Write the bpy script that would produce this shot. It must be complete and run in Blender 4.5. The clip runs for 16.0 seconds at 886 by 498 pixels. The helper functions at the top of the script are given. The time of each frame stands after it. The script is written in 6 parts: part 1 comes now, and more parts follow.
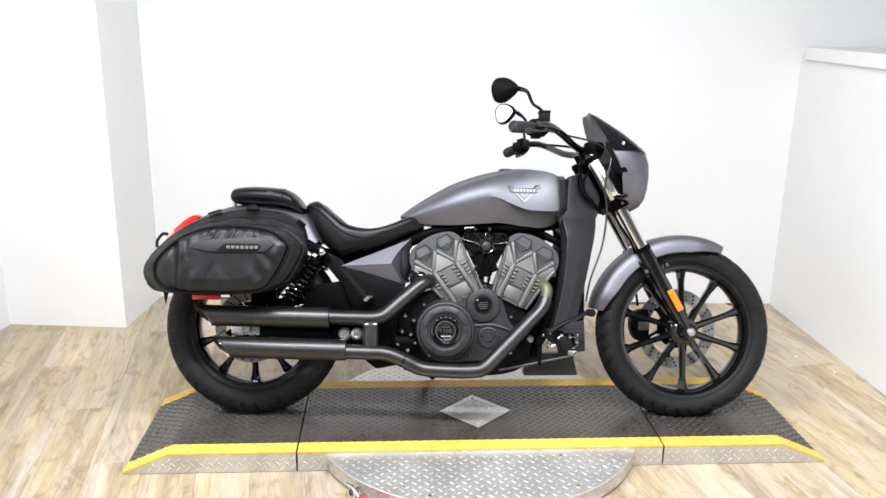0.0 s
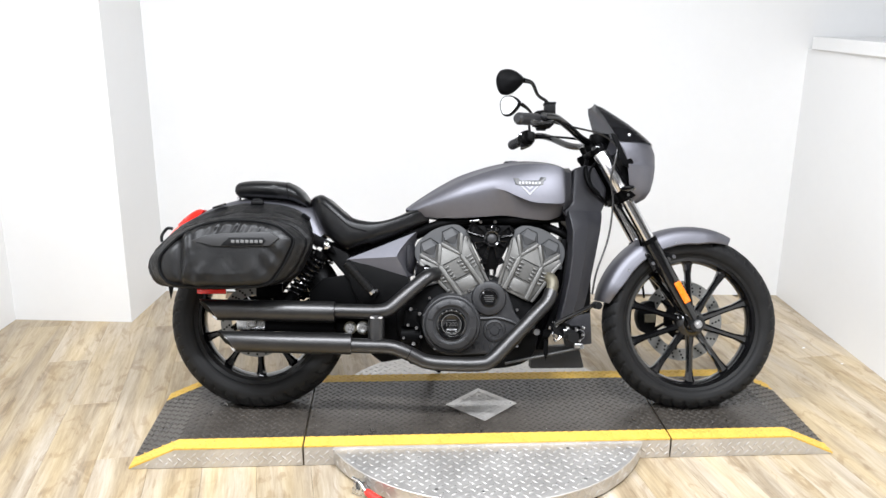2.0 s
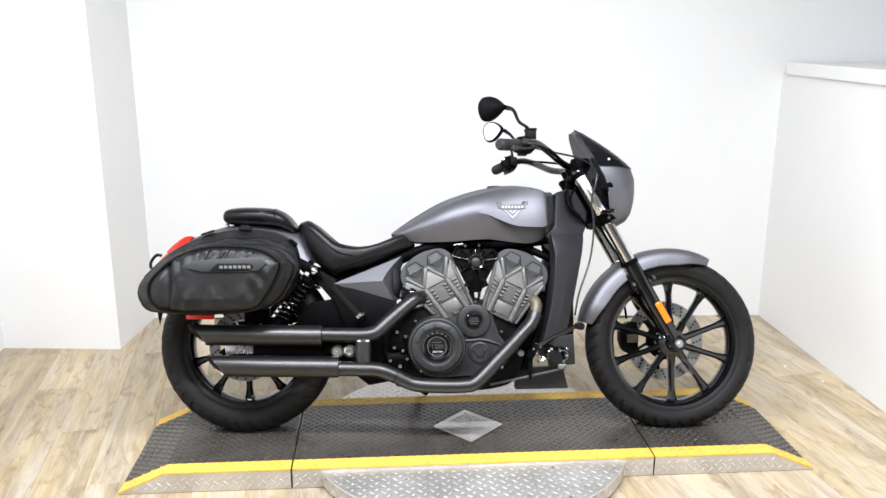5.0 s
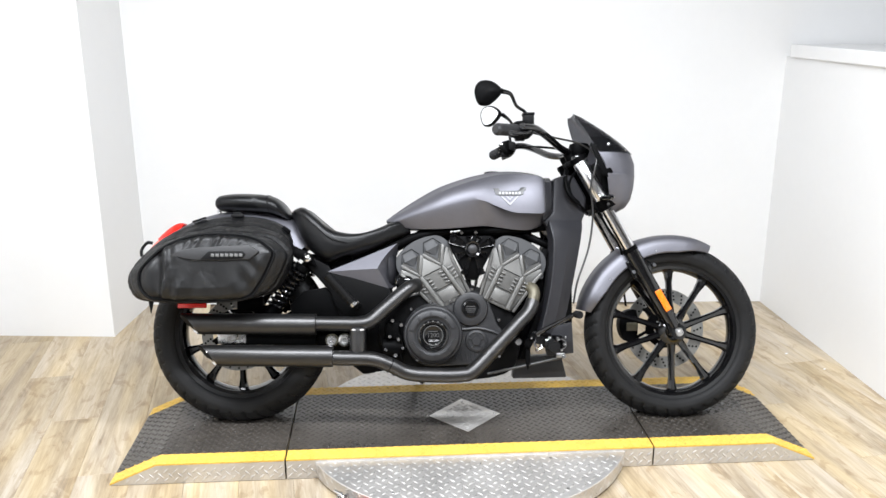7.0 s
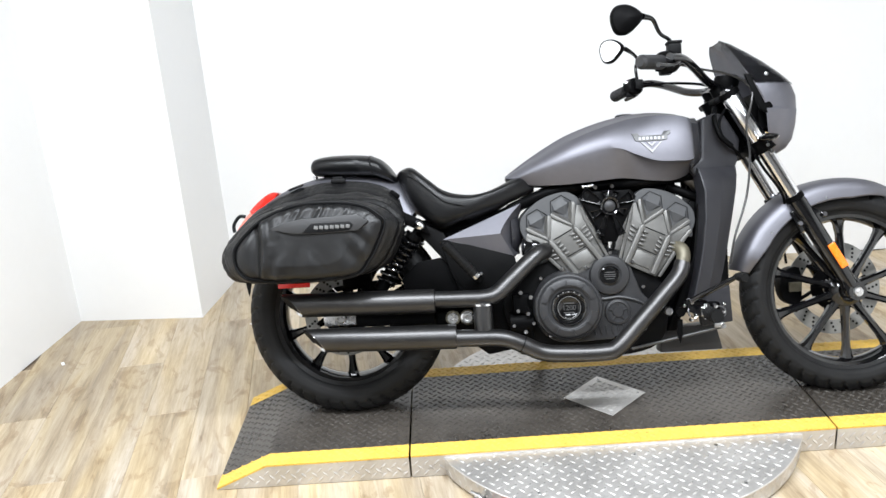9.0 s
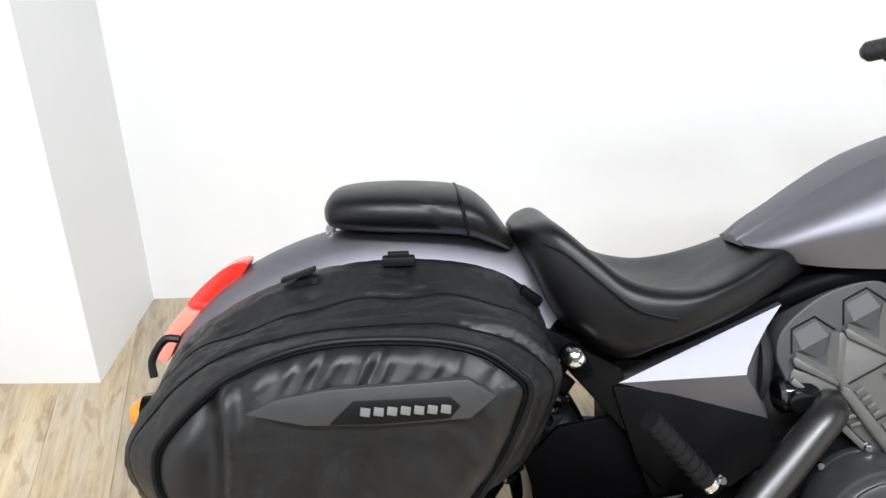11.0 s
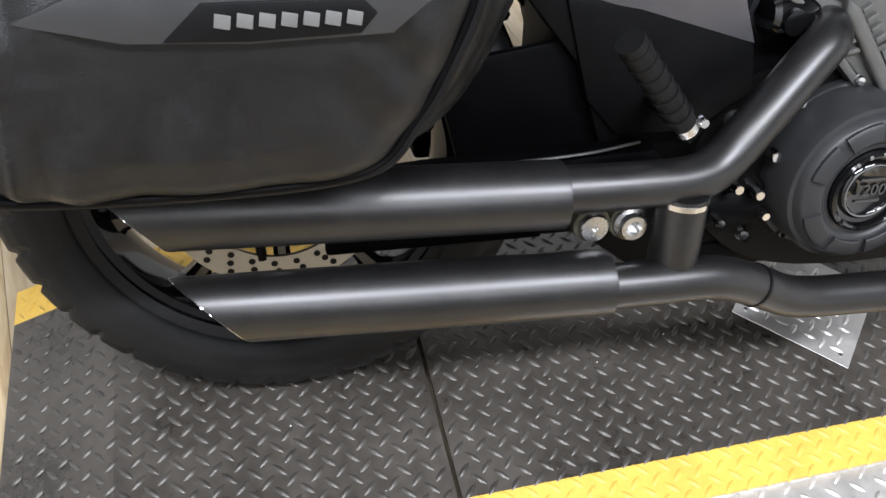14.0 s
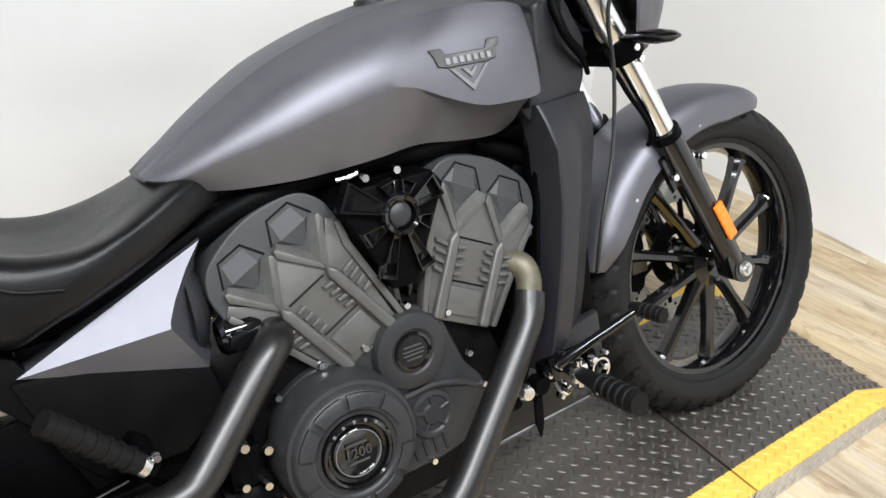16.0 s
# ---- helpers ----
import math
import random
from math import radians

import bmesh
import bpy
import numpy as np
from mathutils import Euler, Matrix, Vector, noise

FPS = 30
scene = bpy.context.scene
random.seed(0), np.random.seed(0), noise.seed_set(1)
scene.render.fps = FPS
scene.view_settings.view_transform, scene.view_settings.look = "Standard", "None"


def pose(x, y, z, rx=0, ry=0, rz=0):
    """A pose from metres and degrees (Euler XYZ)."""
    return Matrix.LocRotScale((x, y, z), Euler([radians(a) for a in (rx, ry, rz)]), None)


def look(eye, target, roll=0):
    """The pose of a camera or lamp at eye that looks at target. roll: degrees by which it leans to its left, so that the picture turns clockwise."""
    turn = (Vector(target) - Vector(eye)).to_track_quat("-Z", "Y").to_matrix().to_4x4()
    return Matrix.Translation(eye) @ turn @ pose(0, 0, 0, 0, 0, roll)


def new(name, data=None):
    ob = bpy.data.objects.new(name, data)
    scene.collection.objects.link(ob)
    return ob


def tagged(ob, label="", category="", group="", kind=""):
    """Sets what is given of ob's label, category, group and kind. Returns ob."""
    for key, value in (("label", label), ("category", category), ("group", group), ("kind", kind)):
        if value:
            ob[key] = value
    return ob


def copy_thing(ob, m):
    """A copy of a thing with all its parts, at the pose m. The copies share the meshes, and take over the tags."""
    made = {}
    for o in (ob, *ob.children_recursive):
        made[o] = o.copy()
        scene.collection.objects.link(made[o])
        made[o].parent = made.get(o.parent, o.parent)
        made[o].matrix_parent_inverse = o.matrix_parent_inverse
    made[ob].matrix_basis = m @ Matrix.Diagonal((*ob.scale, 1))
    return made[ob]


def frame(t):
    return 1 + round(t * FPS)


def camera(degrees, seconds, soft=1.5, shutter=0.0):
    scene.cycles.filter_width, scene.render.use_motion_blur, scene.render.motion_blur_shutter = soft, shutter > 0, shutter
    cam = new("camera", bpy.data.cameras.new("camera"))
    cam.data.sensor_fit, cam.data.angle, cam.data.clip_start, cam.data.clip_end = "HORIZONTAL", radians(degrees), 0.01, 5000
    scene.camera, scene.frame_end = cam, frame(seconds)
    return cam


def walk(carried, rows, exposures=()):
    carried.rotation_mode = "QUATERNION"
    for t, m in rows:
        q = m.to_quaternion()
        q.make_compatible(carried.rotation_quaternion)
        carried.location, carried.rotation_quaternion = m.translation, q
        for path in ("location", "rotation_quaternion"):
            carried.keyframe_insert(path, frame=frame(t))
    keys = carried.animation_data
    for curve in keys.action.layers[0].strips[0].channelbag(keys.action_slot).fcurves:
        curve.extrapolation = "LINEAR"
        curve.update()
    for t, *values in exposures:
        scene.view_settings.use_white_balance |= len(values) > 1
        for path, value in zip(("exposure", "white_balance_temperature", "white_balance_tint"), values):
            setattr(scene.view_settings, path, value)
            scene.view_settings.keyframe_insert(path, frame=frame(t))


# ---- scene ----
cam = camera(56.0, 16.0)
PATH = [
    (0, (-0.406, -2.755, 1.508), (-0.207, -0.843, 0.954), 0.9),
    (0.5, (-0.4, -2.75, 1.508), (-0.201, -0.841, 0.943), 0.8),
    (1, (-0.4, -2.744, 1.51), (-0.204, -0.836, 0.944), 0.6),
    (1.5, (-0.408, -2.741, 1.504), (-0.213, -0.834, 0.934), 0.6),
    (2, (-0.408, -2.743, 1.506), (-0.22, -0.835, 0.935), 0.5),
    (2.5, (-0.406, -2.75, 1.502), (-0.217, -0.837, 0.948), 0.0),
    (3, (-0.407, -2.759, 1.51), (-0.21, -0.843, 0.974), 0.4),
    (3.5, (-0.411, -2.773, 1.511), (-0.211, -0.857, 0.973), 0.6),
    (4, (-0.41, -2.798, 1.514), (-0.203, -0.877, 0.996), 0.4),
    (4.5, (-0.406, -2.807, 1.516), (-0.194, -0.885, 1.004), 0.2),
    (6.8, (-0.372, -2.748, 1.516), (-0.156, -0.839, 0.992), -0.1),
    (7, (-0.374, -2.746, 1.515), (-0.163, -0.835, 0.964), -0.0),
    (7.5, (-0.383, -2.726, 1.514), (-0.171, -0.817, 0.954), -0.5),
    (8, (-0.388, -2.706, 1.51), (-0.178, -0.8, 0.943), -0.1),
    (8.5, (-0.461, -2.613, 1.473), (-0.283, -0.72, 0.852), 0.8),
    (9, (-0.557, -2.349, 1.433), (-0.493, -0.458, 0.785), -4.0),
    (9.5, (-0.625, -1.944, 1.469), (-0.724, -0.036, 0.879), -3.7),
    (9.7, (-0.665, -1.781, 1.435), (-0.695, 0.116, 0.801), -3.9),
    (12, (-0.884, -0.503, 1.27), (-0.592, 1.096, 0.104), 1.5),
    (12.5, (-0.882, -0.502, 1.185), (-0.552, 0.932, -0.169), 3.8),
    (13, (-0.888, -0.52, 1.129), (-0.527, 0.803, -0.327), 6.5),
    (13.5, (-0.895, -0.545, 1.095), (-0.529, 0.706, -0.422), 7.9),
    (14, (-0.859, -0.555, 1.095), (-0.366, 0.638, -0.433), 8.4),
    (14.5, (-0.763, -0.619, 1.112), (0.019, 0.516, -0.338), 8.4),
    (15, (-0.695, -0.684, 1.141), (0.331, 0.371, -0.213), 7.0),
    (15.5, (-0.666, -0.722, 1.231), (0.494, 0.392, 0.042), 5.8),
    (16, (-0.542, -0.754, 1.291), (0.51, 0.563, 0.215), 2.6),
]
walk(cam, [(t, look(eye, target, roll)) for t, eye, target, roll in PATH], [(0.0, -0.02, 6500, 10), (8.5, 0.0, 6480, 9), (9.0, 0.04, 6420, 8), (9.5, 0.0, 6450, 9), (11.5, 0.04, 6500, 9), (12.0, 0.10, 6500, 9), (12.5, -0.02, 6540, 5), (13.0, -0.07, 6560, 6), (14.0, -0.15, 6350, 11), (14.5, -0.22, 6560, 13), (15.0, -0.24, 6650, 10), (15.5, -0.25, 6720, 7), (16.0, -0.2, 6600, 8)])

# ---- light ----
world = bpy.data.worlds.new("world")
scene.world = world
world.use_nodes = True
world.node_tree.nodes["Background"].inputs["Color"].default_value = (0.9, 0.92, 1.0, 1)
world.node_tree.nodes["Background"].inputs["Strength"].default_value = 0.3


# area lamp for a ceiling light that is unseen and assumed
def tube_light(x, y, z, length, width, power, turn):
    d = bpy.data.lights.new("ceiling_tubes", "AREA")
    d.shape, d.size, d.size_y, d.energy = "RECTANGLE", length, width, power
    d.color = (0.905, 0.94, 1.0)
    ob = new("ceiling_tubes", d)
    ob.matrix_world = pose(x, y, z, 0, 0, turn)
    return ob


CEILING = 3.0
# assumed places and lengths of the unseen ceiling lights
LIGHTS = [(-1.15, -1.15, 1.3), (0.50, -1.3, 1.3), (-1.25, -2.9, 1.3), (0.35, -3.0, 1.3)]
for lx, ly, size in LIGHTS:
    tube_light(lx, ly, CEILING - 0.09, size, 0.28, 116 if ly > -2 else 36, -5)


# ---- materials ----
def material(name, colour, rough=0.5, metal=0.0, spread=0.12, scale=20.0, bump=0.0, bump_scale=200.0, coat=0.0, spec=0.5, rough_spread=0.08, random_tint=0.0, alpha_trans=0.0, ior=1.45):
    """A surface whose colour and gloss vary at two scales, with a fine relief."""
    m = bpy.data.materials.new(name)
    m.use_nodes = True
    n, l = m.node_tree.nodes, m.node_tree.links
    b = n["Principled BSDF"]
    b.inputs["Metallic"].default_value = metal
    b.inputs["Coat Weight"].default_value = coat
    b.inputs["Coat Roughness"].default_value = 0.08
    b.inputs["Specular IOR Level"].default_value = spec
    b.inputs["Transmission Weight"].default_value = alpha_trans
    b.inputs["IOR"].default_value = ior
    co = n.new("ShaderNodeTexCoord")
    big = n.new("ShaderNodeTexNoise")
    big.inputs["Scale"].default_value, big.inputs["Detail"].default_value = scale, 6
    l.new(co.outputs["Object"], big.inputs["Vector"])
    fine = n.new("ShaderNodeTexNoise")
    fine.inputs["Scale"].default_value, fine.inputs["Detail"].default_value = scale * 9, 3
    l.new(co.outputs["Object"], fine.inputs["Vector"])
    mix = n.new("ShaderNodeMath")
    mix.operation = "MULTIPLY_ADD"
    mix.inputs[1].default_value = 0.35
    l.new(fine.outputs["Fac"], mix.inputs[0])
    sc = n.new("ShaderNodeMath")
    sc.operation = "MULTIPLY"
    sc.inputs[1].default_value = 0.65
    l.new(big.outputs["Fac"], sc.inputs[0])
    l.new(sc.outputs[0], mix.inputs[2])
    ramp = n.new("ShaderNodeMapRange")
    ramp.inputs["From Min"].default_value, ramp.inputs["From Max"].default_value = 0.3, 0.7
    ramp.inputs["To Min"].default_value, ramp.inputs["To Max"].default_value = 1 - spread, 1 + spread
    l.new(mix.outputs[0], ramp.inputs["Value"])
    col = n.new("ShaderNodeVectorMath")
    col.operation = "SCALE"
    col.inputs[0].default_value = colour
    l.new(ramp.outputs[0], col.inputs["Scale"])
    out = col.outputs[0]
    if random_tint:
        info = n.new("ShaderNodeObjectInfo")
        r2 = n.new("ShaderNodeMapRange")
        r2.inputs["To Min"].default_value, r2.inputs["To Max"].default_value = 1 - random_tint, 1 + random_tint
        l.new(info.outputs["Random"], r2.inputs["Value"])
        c2 = n.new("ShaderNodeVectorMath")
        c2.operation = "SCALE"
        l.new(out, c2.inputs[0])
        l.new(r2.outputs[0], c2.inputs["Scale"])
        out = c2.outputs[0]
    l.new(out, b.inputs["Base Color"])
    rr = n.new("ShaderNodeMapRange")
    rr.inputs["From Min"].default_value, rr.inputs["From Max"].default_value = 0.3, 0.7
    rr.inputs["To Min"].default_value, rr.inputs["To Max"].default_value = max(0.02, rough - rough_spread), rough + rough_spread
    l.new(mix.outputs[0], rr.inputs["Value"])
    l.new(rr.outputs[0], b.inputs["Roughness"])
    if bump:
        bn = n.new("ShaderNodeTexNoise")
        bn.inputs["Scale"].default_value, bn.inputs["Detail"].default_value = bump_scale, 4
        l.new(co.outputs["Object"], bn.inputs["Vector"])
        bp = n.new("ShaderNodeBump")
        bp.inputs["Strength"].default_value, bp.inputs["Distance"].default_value = bump, 0.002
        l.new(bn.outputs["Fac"], bp.inputs["Height"])
        l.new(bp.outputs[0], b.inputs["Normal"])
    return m


WALL = material("wall_paint", (0.79, 0.79, 0.785), 0.6, spread=0.015, scale=3, bump=0.1, bump_scale=120)
# dark on purpose: upward faces then mirror little brightness from overhead
CEIL = material("dark_unseen_ceiling", (0.2, 0.2, 0.2), 0.8, spread=0.02, scale=4)
# for unseen walls, kept dark so the black parts reflect less
DIM = material("dim_unseen_wall", (0.22, 0.22, 0.22), 0.7, spread=0.06, scale=3)
PLASTIC_WHITE = material("white_plastic", (0.8, 0.8, 0.8), 0.4, spread=0.02)
GREY = material("satin_grey_paint", (0.152, 0.151, 0.169), 0.50, 0.82, spread=0.05, scale=60, bump=0.03, bump_scale=900, rough_spread=0.03)
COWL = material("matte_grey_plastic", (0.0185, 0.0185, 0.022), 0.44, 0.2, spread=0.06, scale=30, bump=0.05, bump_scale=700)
BLACK = material("black_plastic", (0.0014, 0.0014, 0.0016), 0.5, spec=0.06, spread=0.2, scale=25, bump=0.05, bump_scale=500)
GLOSS = material("black_enamel", (0.003, 0.003, 0.0034), 0.10, spread=0.2, scale=15, coat=0.4, rough_spread=0.03)
EXHAUST = material("black_ceramic_coat", (0.061, 0.060, 0.060), 0.37, 0.92, spread=0.1, scale=25, bump=0.03, bump_scale=900, rough_spread=0.03)
CASE = material("dark_engine_coat", (0.027, 0.027, 0.0285), 0.41, 0.14, spec=0.38, spread=0.12, scale=40, bump=0.12, bump_scale=700)
FINS = material("grey_engine_coat", (0.114, 0.112, 0.106), 0.40, 0.5, spread=0.1, scale=50, bump=0.1, bump_scale=600)
HEAD = material("charcoal_head_coat", (0.040, 0.041, 0.043), 0.52, 0.1, spread=0.1, scale=50, bump=0.08, bump_scale=600)
CHROME = material("chrome", (0.78, 0.78, 0.79), 0.09, 1.0, spread=0.03, scale=30, rough_spread=0.03)
STEEL = material("bright_steel", (0.6, 0.6, 0.6), 0.28, 1.0, spread=0.08, scale=60)
RUBBER = material("tyre_rubber", (0.0105, 0.0105, 0.0107), 0.55, spec=0.2, spread=0.3, scale=26, bump=0.12, bump_scale=400)
GRIP = material("grip_rubber", (0.0045, 0.0045, 0.0047), 0.6, spec=0.2, spread=0.15, scale=60, bump=0.15, bump_scale=500)
PANEL = material("matte_black_panel", (0.0026, 0.0026, 0.0028), 0.48, spec=0.10, spread=0.15, scale=30, bump=0.1, bump_scale=600)
LEATHER = material("black_vinyl", (0.0034, 0.0034, 0.0038), 0.36, spec=0.34, spread=0.15, scale=14, bump=0.18, bump_scale=700)
NYLON = material("black_nylon", (0.0036, 0.0037, 0.0041), 0.37, spec=0.48, spread=0.3, scale=10, bump=0.3, bump_scale=900, rough_spread=0.1)
PIPING = material("black_piping", (0.003, 0.003, 0.0034), 0.46, spec=0.2, spread=0.1, scale=40)
PATCH = material("grey_rubber_patch", (0.026, 0.026, 0.027), 0.46, spread=0.08, scale=40)
BADGE = material("dark_badge_metal", (0.10, 0.10, 0.10), 0.48, 0.8, spread=0.06, scale=50)
EMBLEM = material("brushed_emblem_metal", (0.26, 0.26, 0.265), 0.50, 0.9, spread=0.05, scale=50)
LETTER = material("silver_letters", (0.14, 0.14, 0.137), 0.4, 0.2, spread=0.06, scale=50)
RED = material("red_lens", (0.75, 0.02, 0.012), 0.18, spread=0.08, scale=40, coat=0.5)
PINK = material("pale_red_lens", (0.85, 0.20, 0.15), 0.2, spread=0.1, scale=60, coat=0.4)
REDPLASTIC = material("red_grip", (0.7, 0.04, 0.03), 0.4, spread=0.08, scale=40)
AMBER = material("amber_reflector", (0.9, 0.2, 0.01), 0.25, spread=0.08, scale=120, coat=0.4)
SILVER = material("satin_silver_metal", (0.74, 0.74, 0.75), 0.2, 1.0, spread=0.04, scale=30, rough_spread=0.04)
BRONZE = material("heat_tinted_steel", (0.13, 0.118, 0.085), 0.48, 0.45, spread=0.25, scale=25)
DISC = material("brake_disc_steel", (0.29, 0.29, 0.28), 0.33, 1.0, spread=0.1, scale=40)
SMOKE = material("smoked_screen", (0.13, 0.13, 0.14), 0.05, spread=0.02, alpha_trans=0.96, ior=1.2)
MIRROR = material("mirror_glass", (0.85, 0.86, 0.87), 0.02, 1.0, spread=0.005, rough_spread=0.005)
DARKPLATE = material("worn_black_tread_plate", (0.049, 0.042, 0.035), 0.33, 0.05, spec=0.95, spread=0.55, scale=7, bump=0.2, bump_scale=300, rough_spread=0.12)
TREAD = material("worn_tread", (0.070, 0.064, 0.057), 0.36, 0.3, spread=0.4, scale=12, rough_spread=0.1)
ALU = material("aluminium_tread_plate", (0.60, 0.58, 0.555), 0.42, 0.72, spread=0.14, scale=9, bump=0.06, bump_scale=300, rough_spread=0.1)
YELLOW = material("yellow_line_paint", (0.70, 0.445, 0.08), 0.5, spread=0.14, scale=18, bump=0.08, bump_scale=300)


# ---- tools ----
def mesh_of(name, bm, mat, smooth=38):
    me = bpy.data.meshes.new(name)
    bmesh.ops.recalc_face_normals(bm, faces=bm.faces[:])
    bm.to_mesh(me)
    bm.free()
    if mat:
        me.materials.append(mat)
    if smooth:
        me.shade_smooth()
        me.set_sharp_from_angle(angle=radians(smooth))
    return me


def part(name, bm, mat, parent=None, label="", smooth=38):
    ob = new(name, mesh_of(name, bm, mat, smooth))
    if parent:
        ob.parent = parent
    return tagged(ob, label)


def thing(name, label, category, group="", at=None):
    ob = new(name)
    ob.empty_display_size = 0.1
    if at is not None:
        ob.matrix_world = at
    return tagged(ob, label, category, group)


def joined(*bms):
    """One bmesh out of several."""
    out = bms[0]
    for b in bms[1:]:
        tmp = bpy.data.meshes.new("joined")
        b.to_mesh(tmp)
        b.free()
        out.from_mesh(tmp)
        bpy.data.meshes.remove(tmp)
    return out


def bevelled(bm, width, segments=2, angle=25):
    if width > 0:
        es = [e for e in bm.edges if len(e.link_faces) == 2 and e.calc_face_angle(0) > radians(angle)]
        bmesh.ops.bevel(bm, geom=es, offset=width, segments=segments, profile=0.6, affect="EDGES", clamp_overlap=True)
    return bm


def box(c, s, bevel=0.0, turn=None, segments=2):
    bm = bmesh.new()
    bmesh.ops.create_cube(bm, size=1)
    for v in bm.verts:
        v.co = Vector((v.co.x * s[0], v.co.y * s[1], v.co.z * s[2]))
    bevelled(bm, bevel, segments)
    if turn is not None:
        bm.transform(turn.to_4x4())
    bmesh.ops.translate(bm, verts=bm.verts[:], vec=Vector(c))
    return bm


def prism(outline, y0, y1, bevel=0.0, segments=2, y_at=None):
    """An outline of (x, z) corners drawn out from y0 to y1. y_at(x, z) shifts the y0 side."""
    bm = bmesh.new()
    a = [bm.verts.new((x, y0 + (y_at(x, z) if y_at else 0), z)) for x, z in outline]
    b = [bm.verts.new((x, y1, z)) for x, z in outline]
    bm.faces.new(a)
    bm.faces.new(b[::-1])
    for i in range(len(a)):
        j = (i + 1) % len(a)
        bm.faces.new((a[j], a[i], b[i], b[j]))
    bmesh.ops.recalc_face_normals(bm, faces=bm.faces[:])
    return bevelled(bm, bevel, segments)


def curve(points, steps=6, closed=False):
    """A smooth line through the points (Catmull-Rom)."""
    p = [Vector(q) for q in points]
    n = len(p)
    out = []
    for i in range(n if closed else n - 1):
        a = p[(i - 1) % n] if closed or i > 0 else p[0] * 2 - p[1]
        b, c = p[i], p[(i + 1) % n]
        d = p[(i + 2) % n] if closed or i + 2 < n else p[-1] * 2 - p[-2]
        for k in range(steps):
            t = k / steps
            out.append(0.5 * (2 * b + (c - a) * t + (2 * a - 5 * b + 4 * c - d) * t * t + (3 * b - a - 3 * c + d) * t ** 3))
    if not closed:
        out.append(p[-1])
    return out


def flat_curve(points, steps=5, closed=True):
    return [(v.x, v.z) for v in curve([(x, 0, z) for x, z in points], steps, closed)]


def loft(rings, caps=True, closed=True):
    bm = bmesh.new()
    vs = [[bm.verts.new(p) for p in r] for r in rings]
    n = len(vs[0])
    for a, b in zip(vs, vs[1:]):
        for i in range(n if closed else n - 1):
            j = (i + 1) % n
            bm.faces.new((a[i], a[j], b[j], b[i]))
    if caps and closed:
        bm.faces.new(vs[0][::-1])
        bm.faces.new(vs[-1])
    return bm


def tube(points, r, n=14, smooth=6, closed=False, caps=True):
    """A round bar along a line; r is a number, or one for each point."""
    if smooth:
        k = len(points)
        rs = r if isinstance(r, (list, tuple)) else [r] * k
        line = curve(points, smooth, closed)
        m = len(line)
        rad = [float(np.interp(i / max(1, m - (0 if closed else 1)) * (k - (0 if closed else 1)), range(k), rs)) for i in range(m)]
    else:
        line = [Vector(q) for q in points]
        rad = list(r) if isinstance(r, (list, tuple)) else [r] * len(line)
    rings = []
    m = len(line)
    up = None
    for i, p in enumerate(line):
        a = line[(i - 1) % m] if closed or i > 0 else p
        b = line[(i + 1) % m] if closed or i < m - 1 else p
        d = (b - a).normalized()
        if up is None:
            up = d.orthogonal().normalized()
        up = (up - d * up.dot(d)).normalized()
        side = d.cross(up)
        rings.append([p + (up * math.cos(t) + side * math.sin(t)) * rad[i] for t in [2 * math.pi * q / n for q in range(n)]])
    if closed:
        rings.append(rings[0])
        bm = loft(rings, caps=False)
        bmesh.ops.remove_doubles(bm, verts=bm.verts[:], dist=1e-6)
        return bm
    return loft(rings, caps=caps)


def lathe(profile, centre, axis="y", n=48, closed=False):
    """A turned shape: (radius, height) along the axis, through the centre."""
    c = Vector(centre)
    rings = []
    for k in range(n):
        t = 2 * math.pi * k / n
        ring = []
        for r, h in profile:
            q = {"y": (r * math.cos(t), h, r * math.sin(t)), "z": (r * math.cos(t), r * math.sin(t), h), "x": (h, r * math.cos(t), r * math.sin(t))}[axis]
            ring.append(c + Vector(q))
        rings.append(ring)
    rings.append(rings[0])
    bm = loft(rings, caps=False, closed=closed)
    bmesh.ops.remove_doubles(bm, verts=bm.verts[:], dist=1e-6)
    return bm


def bolt(c, r, h, toward="y-", n=8):
    s = -1 if toward == "y-" else 1
    return lathe([(0, s * h), (r * 0.8, s * h), (r, s * h * 0.75), (r, 0), (0, 0)], c, "y", n)


def rod(a, b, r, n=12):
    return tube([a, b], r, n, smooth=0)


def letters(name, text, size, mat, parent, place, depth=0.001):
    c = bpy.data.curves.new(name, "FONT")
    c.body, c.size, c.extrude, c.align_x, c.align_y = text, size, depth, "CENTER", "CENTER"
    ob = new(name, c)
    me = bpy.data.meshes.new_from_object(ob.evaluated_get(bpy.context.evaluated_depsgraph_get()))
    bpy.data.objects.remove(ob)
    me.transform(place)
    me.materials.append(mat) if not me.materials else None
    out = new(name, me)
    out.parent = parent
    return out


# ---- room ----
def wall(name, p, q, thick, z0, z1, label="", paint=None):
    """A wall whose room side runs from p to q; its thickness lies to the left of that way."""
    p, q = Vector((*p, 0)), Vector((*q, 0))
    d = (q - p).normalized()
    n = Vector((-d.y, d.x, 0)) * thick
    bm = bmesh.new()
    lo = [bm.verts.new((v.x, v.y, z0)) for v in (p, q, q + n, p + n)]
    hi = [bm.verts.new((v.x, v.y, z1)) for v in (p, q, q + n, p + n)]
    bm.faces.new(lo[::-1])
    bm.faces.new(hi)
    for i in range(4):
        j = (i + 1) % 4
        bm.faces.new((lo[i], lo[j], hi[j], hi[i]))
    ob = part(name, bm, paint or WALL, smooth=0)
    return tagged(ob, label or "plain white painted wall", "wall", kind="structure")


